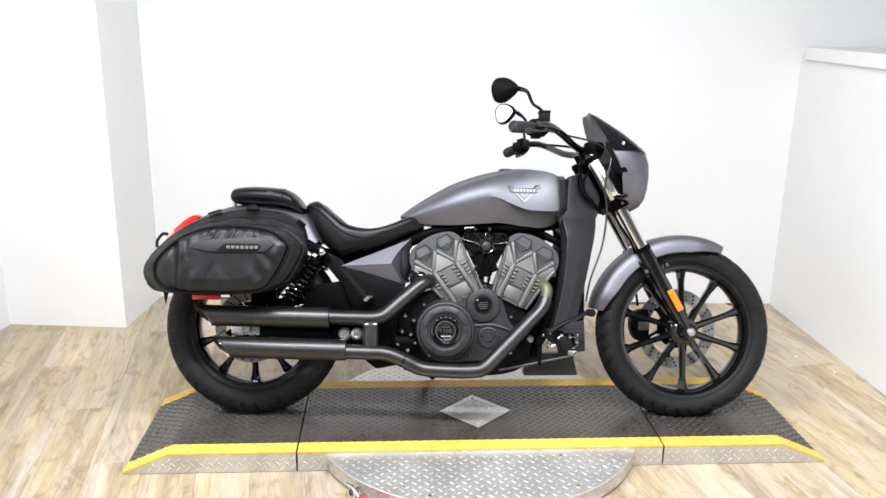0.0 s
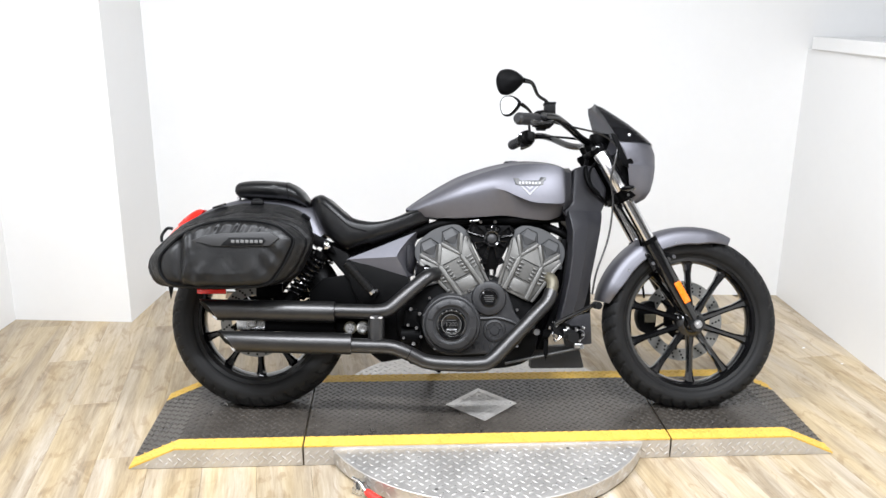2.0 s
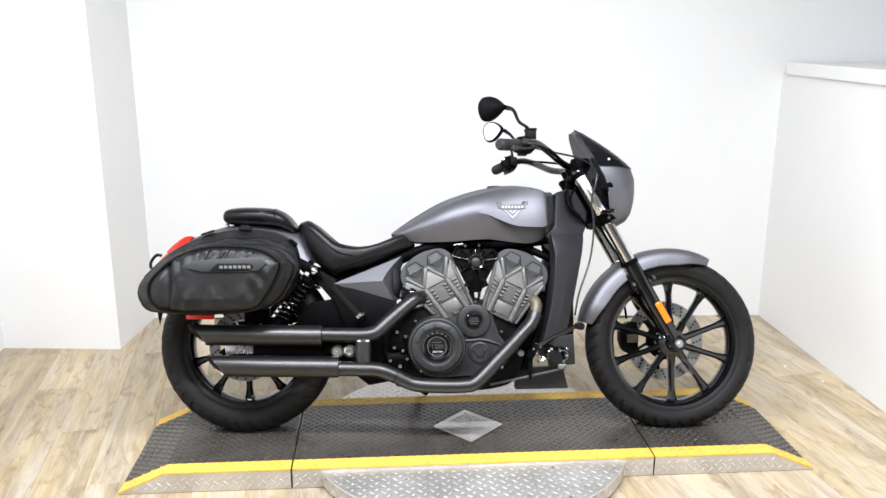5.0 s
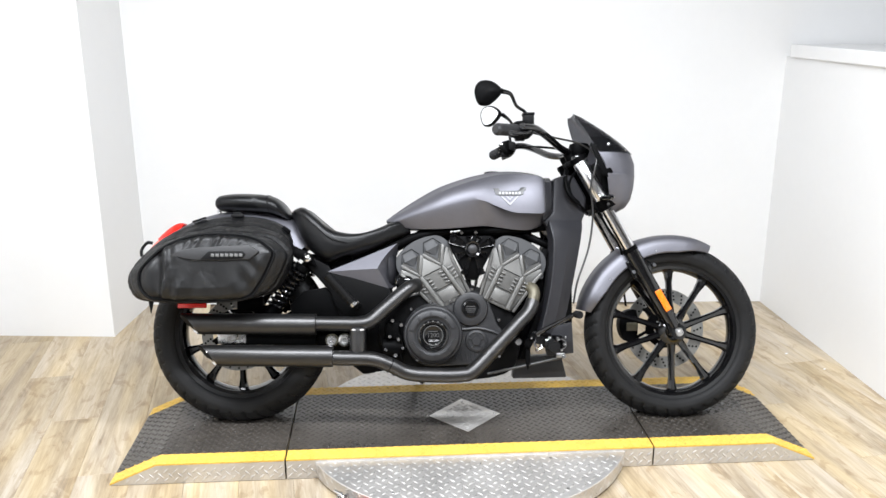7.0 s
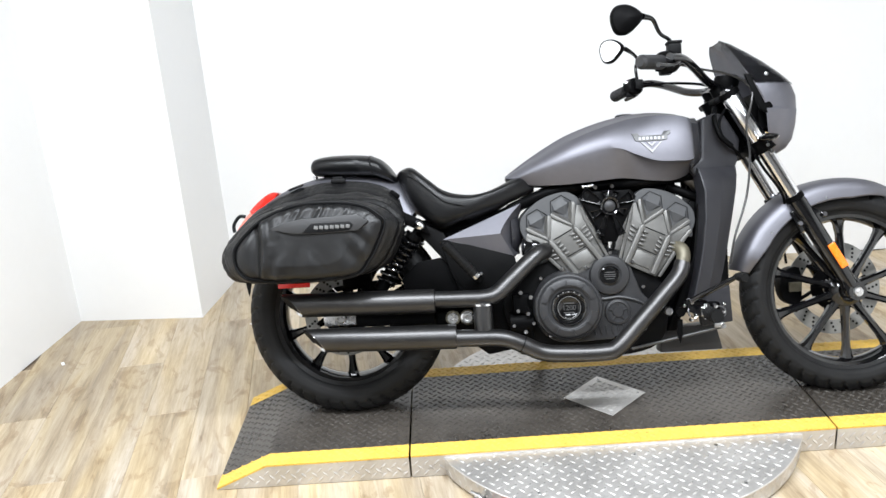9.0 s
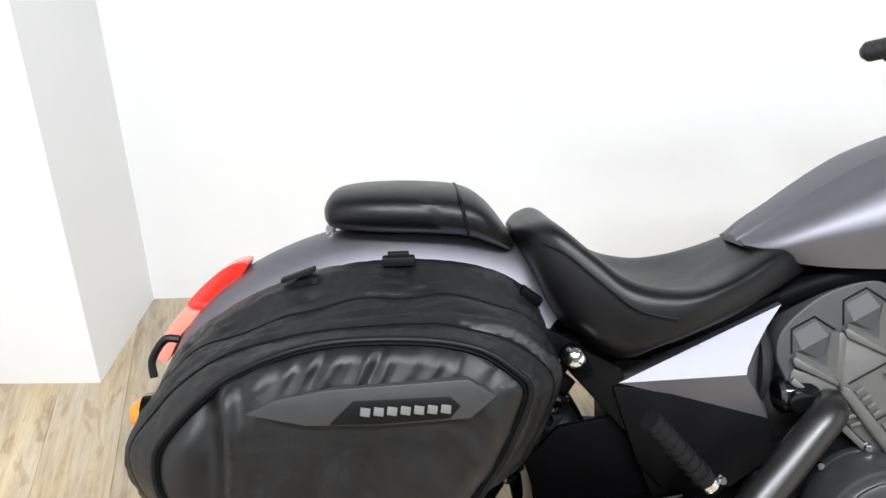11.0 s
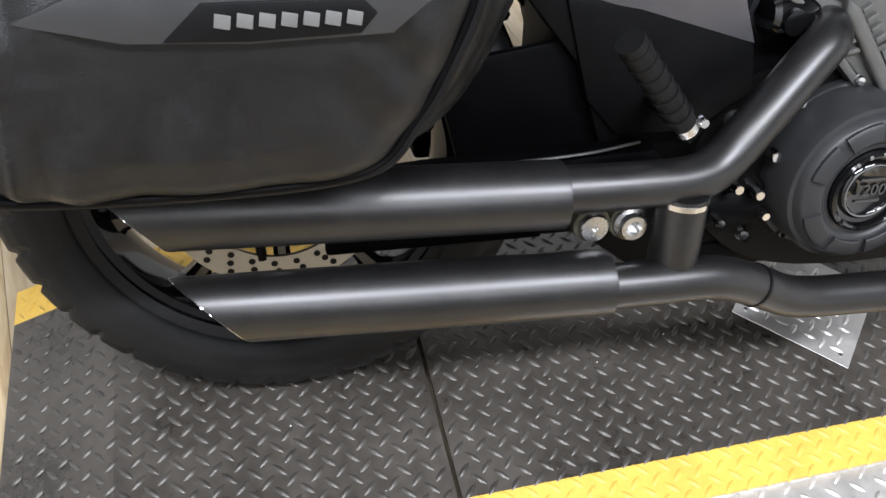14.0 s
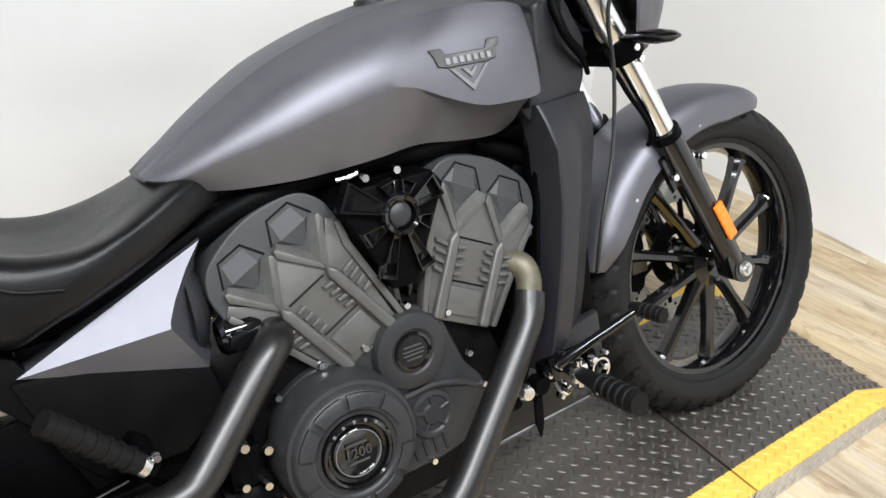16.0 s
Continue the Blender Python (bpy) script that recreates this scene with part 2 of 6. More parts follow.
LOW = 1.295
CORNER_R = (1.797, 1.300)
CORNER_L = (-1.471, 1.605)
EAST_END = (1.50, -5.4)
wall("wall_north", (2.9, 1.197), CORNER_L, -0.15, 0, CEILING, "white painted back wall behind the turntable")
wall("wall_recess", CORNER_L, (-1.537, 1.155), -0.12, 0, CEILING, "white side of a boxed-out corner")
wall("wall_column", (-1.537, 1.155), (-2.105, 1.232), -0.12, 0, CEILING, "white painted boxed-out corner")
wall("wall_west", (-2.105, 1.232), (-3.05, -5.4), -0.15, 0, CEILING, "white painted side wall")
# added unseen wall; its dark grey dims what the bike reflects
wall("wall_south", (-3.05, -5.4), (1.6, -5.4), -0.15, 0, CEILING, "unseen wall behind the camera, darkened to cut reflections", DIM)
wall("wall_east", EAST_END, CORNER_R, -0.9, 0, LOW, "white painted half-height wall")
# another added unseen wall in the same dark grey
wall("wall_far_east", (2.75, -5.4), (2.75, 1.23), -0.15, 0, CEILING, "unseen darkened wall closing the room beyond the half-height wall", DIM)

# unseen ceiling, added to close the room and darkened to limit bounce
bm = bmesh.new()
for v in ((-3.4, -5.7), (3.1, -5.7), (3.1, 1.9), (-3.4, 1.9)):
    bm.verts.new((*v, CEILING))
bm.faces.new(bm.verts[:])
slab = bmesh.ops.extrude_face_region(bm, geom=bm.faces[:])
bmesh.ops.translate(bm, verts=[v for v in slab["geom"] if isinstance(v, bmesh.types.BMVert)], vec=(0, 0, 0.1))
tagged(part("ceiling", bm, CEIL, smooth=0), "unseen ceiling, darkened to keep reflections dark", "ceiling", kind="structure")

# a lip along the top of the half-height wall
lip = Vector((CORNER_R[0] - EAST_END[0], CORNER_R[1] - EAST_END[1], 0)).normalized()
lip_turn = Matrix.Rotation(math.atan2(lip.y, lip.x), 3, "Z")
bm = box((0, 0, 0), (6.6, 0.93, 0.06), 0.004, lip_turn)
mid = Vector((*EAST_END, 0)).lerp(Vector((*CORNER_R, 0)), 0.498) + Vector((lip.y, -lip.x, 0)) * 0.45
bmesh.ops.translate(bm, verts=bm.verts[:], vec=(mid.x, mid.y, LOW + 0.0305))
tagged(part("wall_cap", bm, WALL, smooth=0), "white flat cap on the half-height wall", "trim", kind="structure")

# assumed housings above the area lamps, out of view
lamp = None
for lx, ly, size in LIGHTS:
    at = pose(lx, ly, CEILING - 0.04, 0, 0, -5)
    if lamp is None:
        lamp = thing("ceiling_light", "unseen white ceiling light housing, assumed", "ceiling light", "ceiling lights", at)
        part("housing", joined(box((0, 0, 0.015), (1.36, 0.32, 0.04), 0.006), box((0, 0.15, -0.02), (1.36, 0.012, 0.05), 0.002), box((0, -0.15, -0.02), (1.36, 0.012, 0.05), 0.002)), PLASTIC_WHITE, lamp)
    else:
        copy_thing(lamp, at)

# ---- floor of wood-look boards ----
def wood_material():
    m = bpy.data.materials.new("wood_boards")
    m.use_nodes = True
    n, l = m.node_tree.nodes, m.node_tree.links
    b = n["Principled BSDF"]
    co, info = n.new("ShaderNodeTexCoord"), n.new("ShaderNodeObjectInfo")
    shift = n.new("ShaderNodeVectorMath")
    shift.operation = "SCALE"
    shift.inputs[0].default_value = (37.0, 11.0, 5.0)
    l.new(info.outputs["Random"], shift.inputs["Scale"])
    add = n.new("ShaderNodeVectorMath")
    l.new(co.outputs["Object"], add.inputs[0])
    l.new(shift.outputs[0], add.inputs[1])

    def grain(sx, sy, detail, distortion, rough=0.6):
        mp = n.new("ShaderNodeMapping")
        mp.inputs["Scale"].default_value = (sx, sy, 1)
        l.new(add.outputs[0], mp.inputs["Vector"])
        t = n.new("ShaderNodeTexNoise")
        t.inputs["Scale"].default_value, t.inputs["Detail"].default_value = 1.0, detail
        t.inputs["Distortion"].default_value, t.inputs["Roughness"].default_value = distortion, rough
        l.new(mp.outputs[0], t.inputs["Vector"])
        return t.outputs["Fac"]

    wide = grain(1.3, 10.0, 4, 1.0)
    fine = grain(7.0, 110.0, 6, 0.4, 0.7)
    blot = grain(5.0, 12.0, 3, 1.4)
    ramp = n.new("ShaderNodeValToRGB")
    e = ramp.color_ramp.elements
    e[0].position, e[0].color = 0.34, (0.255, 0.196, 0.128, 1)
    e[1].position, e[1].color = 0.68, (0.60, 0.518, 0.400, 1)
    mid = ramp.color_ramp.elements.new(0.5)
    mid.color = (0.435, 0.352, 0.245, 1)
    sum1 = n.new("ShaderNodeMath")
    sum1.operation = "MULTIPLY_ADD"
    sum1.inputs[1].default_value = 0.42
    l.new(fine, sum1.inputs[0])
    half = n.new("ShaderNodeMath")
    half.operation = "MULTIPLY"
    half.inputs[1].default_value = 0.62
    l.new(wide, half.inputs[0])
    l.new(half.outputs[0], sum1.inputs[2])
    l.new(sum1.outputs[0], ramp.inputs["Fac"])
    knots = n.new("ShaderNodeValToRGB")
    k = knots.color_ramp.elements
    k[0].position, k[0].color = 0.28, (0.55, 0.48, 0.41, 1)
    k[1].position, k[1].color = 0.47, (1, 1, 1, 1)
    for at, tone in ((0.385, (0.80, 0.74, 0.67, 1)), (0.397, (0.68, 0.61, 0.54, 1)), (0.409, (0.92, 0.89, 0.86, 1))):
        knots.color_ramp.elements.new(at).color = tone
    l.new(blot, knots.inputs["Fac"])
    mul = n.new("ShaderNodeMixRGB")
    mul.blend_type = "MULTIPLY"
    mul.inputs[0].default_value = 0.7
    l.new(ramp.outputs[0], mul.inputs[1])
    l.new(knots.outputs[0], mul.inputs[2])
    # broad ochre and grey bands along the boards
    hue = n.new("ShaderNodeValToRGB")
    e = hue.color_ramp.elements
    e[0].position, e[0].color = 0.36, (0.93, 0.95, 1.0, 1)
    e[1].position, e[1].color = 0.64, (1.0, 0.95, 0.80, 1)
    l.new(grain(1.0, 6.5, 2, 0.6), hue.inputs["Fac"])
    tone = n.new("ShaderNodeMixRGB")
    tone.blend_type = "MULTIPLY"
    tone.inputs[0].default_value = 1.0
    l.new(mul.outputs[0], tone.inputs[1])
    l.new(hue.outputs[0], tone.inputs[2])
    tint = n.new("ShaderNodeMapRange")
    tint.inputs["To Min"].default_value, tint.inputs["To Max"].default_value = 0.84, 1.1
    l.new(info.outputs["Random"], tint.inputs["Value"])
    last = n.new("ShaderNodeVectorMath")
    last.operation = "SCALE"
    l.new(tone.outputs[0], last.inputs[0])
    l.new(tint.outputs[0], last.inputs["Scale"])
    l.new(last.outputs[0], b.inputs["Base Color"])
    b.inputs["Roughness"].default_value = 0.42
    bump = n.new("ShaderNodeBump")
    bump.inputs["Strength"].default_value, bump.inputs["Distance"].default_value = 0.12, 0.001
    l.new(fine, bump.inputs["Height"])
    l.new(bump.outputs[0], b.inputs["Normal"])
    return m


WOOD = wood_material()
bm = box((-0.15, -1.65, -0.055), (6.5, 8.3, 0.09))
floor = tagged(part("floor", bm, material("board_joint", (0.24, 0.18, 0.12), 0.8), smooth=0), "pale brown wood-look board floor", "floor", kind="structure")

# ---- turntable with its deck ----
DECK = pose(0.012, 0.02, 0, 0, 0, -2.3)
TOP, HALF, SEAM, FLAT, TOE = 0.075, 0.273, 0.627, 1.05, 1.205


def deck_z(x):
    return TOP if abs(x) <= FLAT else TOP + (abs(x) - FLAT) / (TOE - FLAT) * (0.008 - TOP)


def lugs(places, size=(0.0138, 0.0042, 0.0028)):
    """Raised lens-shaped treads at (x, y, z, turn), each a few faces, in one mesh."""
    a, w, h = size
    base = [(-a, 0, 0), (-a * 0.5, -w * 0.8, 0), (0, -w, 0), (a * 0.5, -w * 0.8, 0), (a, 0, 0), (a * 0.5, w * 0.8, 0), (0, w, 0), (-a * 0.5, w * 0.8, 0), (-a * 0.6, 0, h * 0.8), (0, -w * 0.3, h), (a * 0.6, 0, h * 0.8), (0, w * 0.3, h)]
    tri = [(0, 1, 8), (1, 2, 9, 8), (2, 3, 10, 9), (3, 4, 10), (4, 5, 10), (5, 6, 11, 10), (6, 7, 8, 11), (7, 0, 8), (8, 9, 10, 11)]
    vs, fs = [], []
    for x, y, z, t in places:
        c, s, k = math.cos(t), math.sin(t), len(vs)
        vs += [(x + px * c - py * s, y + px * s + py * c, z + pz) for px, py, pz in base]
        fs += [tuple(k + i for i in f) for f in tri]
    return vs, fs


def tread(name, places, mat, parent, size=(0.0138, 0.0042, 0.0028)):
    me = bpy.data.meshes.new(name)
    vs, fs = lugs(places, size)
    me.from_pydata(vs, [], fs)
    me.materials.append(mat)
    me.shade_smooth()
    ob = new(name, me)
    ob.parent = parent
    return tagged(ob, kind="stuff")


def grid(x0, x1, y0, y1, z, keep=None, pitch=0.0222):
    """Treads on a lattice turned by 45 degrees, each pointing at the middle of its neighbours."""
    out = []
    h = pitch / math.sqrt(2)
    for a in range(int(math.floor(x0 / h)), int(math.ceil(x1 / h)) + 1):
        for b in range(int(math.floor(y0 / h)), int(math.ceil(y1 / h)) + 1):
            if (a + b) % 2:
                continue
            x, y = a * h, b * h
            if x0 + 0.008 < x < x1 - 0.008 and y0 + 0.006 < y < y1 - 0.006 and (keep is None or keep(x, y)):
                out.append((x, y, z(x) if callable(z) else z, radians(45 if a % 2 else -45)))
    return out


LINE = 0.062


def deck_section(name, x0, x1, label):
    sec = thing(name, label, "turntable deck", "deck sections", DECK)
    xs = sorted({x0, x1, *[x for x in (-TOE, -FLAT, FLAT, TOE) if x0 < x < x1]})

    def strip(y0, y1, lift, thick):
        bm = bmesh.new()
        rows = []
        for x in xs:
            z = deck_z(x) + lift
            rows.append([bm.verts.new(q) for q in ((x, y0, z), (x, y1, z), (x, y1, z - thick), (x, y0, z - thick))])
        for a, b in zip(rows, rows[1:]):
            for i in range(4):
                j = (i + 1) % 4
                bm.faces.new((a[i], a[j], b[j], b[i]))
        bm.faces.new(rows[0][::-1])
        bm.faces.new(rows[-1])
        return bevelled(bm, 0.0008, 1)

    part("top_plate", strip(-HALF + LINE, HALF - LINE, 0, 0.006), DARKPLATE, sec, "worn black tread plate", 20)
    for y0, y1 in ((-HALF, -HALF + LINE), (HALF - LINE, HALF)):
        part("edge_line", strip(y0, y1, 0.0002, 0.006), YELLOW, sec, "yellow painted edge line", 20)
        spots = grid(x0, x1, y0, y1, lambda x: deck_z(x) + 0.0002)
        bare = [q for q in spots if noise.noise(Vector((q[0] * 9, q[1] * 9, 2.0))) + 0.5 * noise.noise(Vector((q[0] * 140, q[1] * 140, 7.0))) > 0.34]
        tread("edge_treads", spots, YELLOW, sec)
        if bare:
            tread("worn_spots", bare, DARKPLATE, sec, (0.0080, 0.0011, 0.0033))
    tread("treads", grid(x0, x1, -HALF + LINE, HALF - LINE, deck_z, lambda x, y: abs(x) + abs(y) > 0.14), TREAD, sec)
    for s in (-1, 1):
        bm = bmesh.new()
        a = [bm.verts.new((x, s * (HALF - 0.004), max(deck_z(x) - 0.0065, 0.003))) for x in xs]
        b = [bm.verts.new((x, s * (HALF - 0.004), 0.002)) for x in xs]
        for i in range(len(xs) - 1):
            bm.faces.new((a[i], a[i + 1], b[i + 1], b[i]))
        r = bmesh.ops.extrude_face_region(bm, geom=bm.faces[:])
        bmesh.ops.translate(bm, verts=[v for v in r["geom"] if isinstance(v, bmesh.types.BMVert)], vec=(0, s * 0.0035, 0))
        part("skirt", bm, ALU, sec, "bright aluminium tread-plate skirt", 20)
        vs = []
        for x, z, _, t in grid(x0, x1, 0.0, TOP, 0.0):
            if z < deck_z(x) - 0.014 and z > 0.008:
                vs.append((x, z, t))
        me = bpy.data.meshes.new("skirt_treads")
        v3, f3 = lugs([(x, z, 0, t) for x, z, t in vs], (0.0125, 0.0038, 0.0020))
        me.from_pydata([(x, s * (HALF + 0.0 + h * 1.0), z) for x, z, h in v3], [], f3)
        me.materials.append(ALU)
        ob = new("skirt_treads", me)
        ob.parent = sec
        tagged(ob, kind="stuff")
    return sec


deck_section("deck_ramp", -TOE, -SEAM - 0.003, "black tread-plate ramp end with yellow edges and aluminium skirt")
mid_deck = deck_section("deck_middle", -SEAM + 0.003, SEAM - 0.003, "black tread-plate middle deck with yellow edges and a bright diamond")
deck_section("deck_ramp", SEAM + 0.003, TOE, "black tread-plate ramp end with yellow edges and aluminium skirt")
diamond = prism([(-0.132, 0), (0, -0.13), (0.132, 0), (0, 0.13)], 0, 0.002, 0.0006, 1)
diamond.transform(Matrix.Rotation(radians(90), 4, "X"))
bmesh.ops.translate(diamond, verts=diamond.verts[:], vec=(0, 0, TOP + 0.0022))
part("diamond_plate", diamond, ALU, mid_deck, "bright aluminium diamond inlay", 20)
tread("diamond_treads", grid(-0.13, 0.13, -0.13, 0.13, TOP + 0.0042, lambda x, y: abs(x) + abs(y) < 0.118), ALU, mid_deck)
for q in ((-0.108, 0), (0.108, 0), (0, -0.106), (0, 0.106)):
    part("screw", lathe([(0, 0.0022), (0.003, 0.002), (0.004, 0), (0, 0)], (q[0], q[1], TOP + 0.0042), "z", 10), STEEL, mid_deck)

# the round table under the deck
RADIUS, DISC_TOP = 0.585, 0.061
table = thing("turntable", "round aluminium tread-plate turntable on the floor", "turntable", "", DECK @ pose(0, -0.02, 0))
part("top_plate", lathe([(0, DISC_TOP), (RADIUS - 0.002, DISC_TOP), (RADIUS, DISC_TOP - 0.002), (RADIUS, DISC_TOP - 0.006), (0, DISC_TOP - 0.006)], (0, 0, 0), "z", 128), ALU, table, "", 25)
for wx, wy in ((0.263, -0.290), (0.019, -0.300), (0.275, -0.479), (-0.24, -0.31), (-0.20, -0.50)):
    at = table.matrix_world.inverted() @ Vector((wx, wy, DISC_TOP))
    part("screw", lathe([(0, 0.0006), (0.0025, 0.0008), (0.0032, 0.0018), (0.0052, 0.0016), (0.006, 0), (0, 0)], at, "z", 16), DISC, table)
part("rim", lathe([(RADIUS - 0.003, DISC_TOP - 0.0062), (RADIUS - 0.003, 0.008), (RADIUS - 0.008, 0.008), (RADIUS - 0.008, DISC_TOP - 0.0062)], (0, 0, 0), "z", 128, True), ALU, table, "aluminium tread-plate rim", 25)
part("foot_ring", lathe([(RADIUS - 0.015, 0.008), (RADIUS - 0.015, 0.0), (RADIUS - 0.06, 0.0), (RADIUS - 0.06, 0.008)], (0, 0, 0), "z", 96, True), BLACK, table, "black ring under the rim", 25)
tread("top_treads", grid(-RADIUS, RADIUS, -RADIUS, RADIUS, DISC_TOP, lambda x, y: math.hypot(x, y) < RADIUS - 0.012 and abs(y - 0.02) > HALF - 0.003, 0.028), ALU, table)
v3, f3 = lugs([(i * 0.026, 0.021 + 0.026 * j, 0, radians(45 if (i + j) % 2 else -45)) for i in range(int(2 * math.pi * RADIUS / 0.026)) for j in (0, 1)], (0.0125, 0.0038, 0.0020))
me = bpy.data.meshes.new("rim_treads")
me.from_pydata([((RADIUS - 0.003 + h) * math.cos(u / RADIUS), (RADIUS - 0.003 + h) * math.sin(u / RADIUS), z) for u, z, h in v3], [], f3)
me.materials.append(ALU)
ob = new("rim_treads", me)
ob.parent = table
tagged(ob, kind="stuff")
for k in range(14):
    t = 2 * math.pi * (k + 0.3) / 14
    if abs(math.sin(t)) > 0.62:
        part("screw", lathe([(0, 0.0015), (0.004, 0.0012), (0.005, 0), (0, 0)], (0.53 * math.cos(t), 0.53 * math.sin(t), DISC_TOP), "z", 10), STEEL, table)

# ---- motorcycle ----
# x forward, y to the bike's left, z up from the ground; it leans on its side stand
BIKE = pose(-0.011, 0.017, TOP + 0.002, -19.6, 0.15, -4.75)
bike = thing("motorcycle", "satin grey cruiser motorcycle with black engine leaning on its stand", "motorcycle", "", BIKE)
REAR, FRONT = Vector((-0.787, 0, 0.318)), Vector((0.785, 0, 0.315))


def mirrored(bm):
    for v in bm.verts:
        v.co.y = -v.co.y
    bmesh.ops.reverse_faces(bm, faces=bm.faces[:])
    return bm


def wheel(name, c, radius, width, rim_r, label, disc_side, disc_r):
    w = width / 2
    h = radius - rim_r
    prof = [(rim_r - 0.004, -w * 0.66), (rim_r + h * 0.08, -w * 0.74), (rim_r + h * 0.10, -w * 0.80), (rim_r + h * 0.22, -w * 0.92), (rim_r + h * 0.44, -w), (rim_r + h * 0.62, -w * 0.95), (rim_r + h * 0.79, -w * 0.76), (rim_r + h * 0.91, -w * 0.50), (rim_r + h * 0.98, -w * 0.22), (radius, 0)]
    prof = prof + [(r, -y) for r, y in prof[-2::-1]]
    barrel = [(rim_r - 0.004, -w * 0.66), (rim_r + 0.006, -w * 0.69), (rim_r + 0.004, -w * 0.6), (rim_r - 0.014, -w * 0.55), (rim_r - 0.024, -w * 0.2), (rim_r - 0.024, w * 0.2), (rim_r - 0.014, w * 0.55), (rim_r + 0.004, w * 0.6), (rim_r + 0.006, w * 0.69), (rim_r - 0.004, w * 0.66), (rim_r - 0.004, 0)]
    rim = part(name, lathe(barrel, c, "y", 72, True), GLOSS, bike, label)
    # slanting grooves cut across the shoulders of the tread
    fine = []
    for (r0, y0), (r1, y1) in zip(prof, prof[1:]):
        fine += [(r0 + (r1 - r0) * q / 3, y0 + (y1 - y0) * q / 3) for q in range(3)]
    bm = lathe(fine + prof[-1:], c, "y", 320)
    for v in bm.verts:
        d = v.co - c
        f, r = abs(d.y) / w, math.hypot(d.x, d.z)
        turn = (math.atan2(d.z, d.x) / (2 * math.pi) * 40 + (0.9 * f if d.y < 0 else 0.5 - 0.9 * f)) % 1
        if r > rim_r + h * 0.50 and f > 0.14 and turn < 0.24:
            v.co -= Vector((d.x, 0, d.z)) / r * 0.0065 * min(1.0, (r - rim_r - h * 0.50) / (h * 0.12))
    part("tyre", bm, RUBBER, rim, "black road tyre with cut tread", 30)
    part("hub", joined(lathe([(0.0, -w * 0.72), (0.030, -w * 0.72), (0.038, -w * 0.6), (0.052, -w * 0.5), (0.058, 0), (0.052, w * 0.5), (0.036, w * 0.6), (0.03, w * 0.72), (0, w * 0.72)], c, "y", 36)), GLOSS, rim)
    for k in range(10):
        t = radians(91 + 36 * k)
        d, e = Vector((math.cos(t), 0, math.sin(t))), Vector((-math.sin(t), 0, math.cos(t)))
        rings = []
        for f, wide, deep in ((0.0, 0.0145, 0.017), (0.35, 0.0105, 0.015), (0.75, 0.0105, 0.014), (0.93, 0.015, 0.015), (1.0, 0.022, 0.017)):
            p = c + d * (0.04 + (rim_r - 0.02 - 0.04) * f) + Vector((0, -w * 0.12 * (1 - f) * 2, 0))
            rings.append([p + e * wide * a + Vector((0, deep * b, 0)) for a, b in ((-1, -0.5), (-0.45, -1), (0.45, -1), (1, -0.5), (1, 0.6), (0.4, 1), (-0.4, 1), (-1, 0.6))])
        part("spoke", loft(rings), GLOSS, rim)
    s = disc_side
    plate = lathe([(disc_r * 0.70, s * 0.068), (disc_r, s * 0.068), (disc_r, s * 0.073), (disc_r * 0.70, s * 0.073)], c, "y", 64, True)
    disc = part("brake_disc", plate, DISC, rim, "drilled bright steel brake disc", 30)
    part("disc_carrier", lathe([(0.04, s * 0.060), (0.072, s * 0.062), (0.072, s * 0.069), (0.04, s * 0.07)], c, "y", 32, True), BLACK, rim)
    for k in range(6):
        t = 2 * math.pi * k / 6
        part("carrier_arm", rod(c + Vector((0.05 * math.cos(t), s * 0.067, 0.05 * math.sin(t))), c + Vector((disc_r * 0.74 * math.cos(t + 0.3), s * 0.0705, disc_r * 0.74 * math.sin(t + 0.3))), 0.006, 8), BLACK, rim)
    holes = bmesh.new()
    for k in range(24):
        for f in (0.77, 0.85, 0.93):
            t = 2 * math.pi * (k + f * 2.2) / 24
            p = c + Vector((disc_r * f * math.cos(t), 0, disc_r * f * math.sin(t)))
            for y in (0.0676, 0.0734):
                ring = [holes.verts.new(p + Vector((0.0042 * math.cos(q * math.pi / 4), s * y, 0.0042 * math.sin(q * math.pi / 4)))) for q in range(8)]
                holes.faces.new(ring)
    tagged(part("disc_drilling", holes, PIPING, rim, "", 0), kind="stuff")
    return rim


rear_wheel = wheel("rear_wheel", REAR, 0.321, 0.146, 0.222, "black ten-spoke cast rear wheel", -1, 0.13)
front_wheel = wheel("front_wheel", FRONT, 0.320, 0.122, 0.240, "black ten-spoke cast front wheel", 1, 0.15)

# rear end
for s in (-1, 1):
    arm = prism([(-0.80, 0.345), (-0.62, 0.36), (-0.36, 0.37), (-0.32, 0.33), (-0.36, 0.29), (-0.62, 0.295), (-0.81, 0.29)], s * 0.105, s * 0.145, 0.008)
    # far arm gets an added black block that hides the floor beyond
    if s > 0:
        arm = joined(arm, prism([(-0.60, 0.30), (-0.34, 0.30), (-0.36, 0.245), (-0.592, 0.25)], 0.108, 0.142, 0.006))
    part("swing_arm", arm, BLACK, bike, "black swing arm")
    part("axle_plate", prism([(-0.845, 0.345), (-0.74, 0.345), (-0.73, 0.292), (-0.84, 0.29)], s * 0.1455, s * 0.152, 0.003), STEEL, bike, "steel axle adjuster plate")
part("rear_axle", joined(rod(REAR + Vector((0, -0.165, 0)), REAR + Vector((0, 0.165, 0)), 0.012), bolt(REAR + Vector((0, -0.15, 0)), 0.019, 0.018)), STEEL, bike)
part("belt_guard", prism([(-0.86, 0.395), (-0.62, 0.415), (-0.36, 0.385), (-0.36, 0.365), (-0.62, 0.39), (-0.86, 0.375)], 0.11, 0.14, 0.004), BLACK, bike)
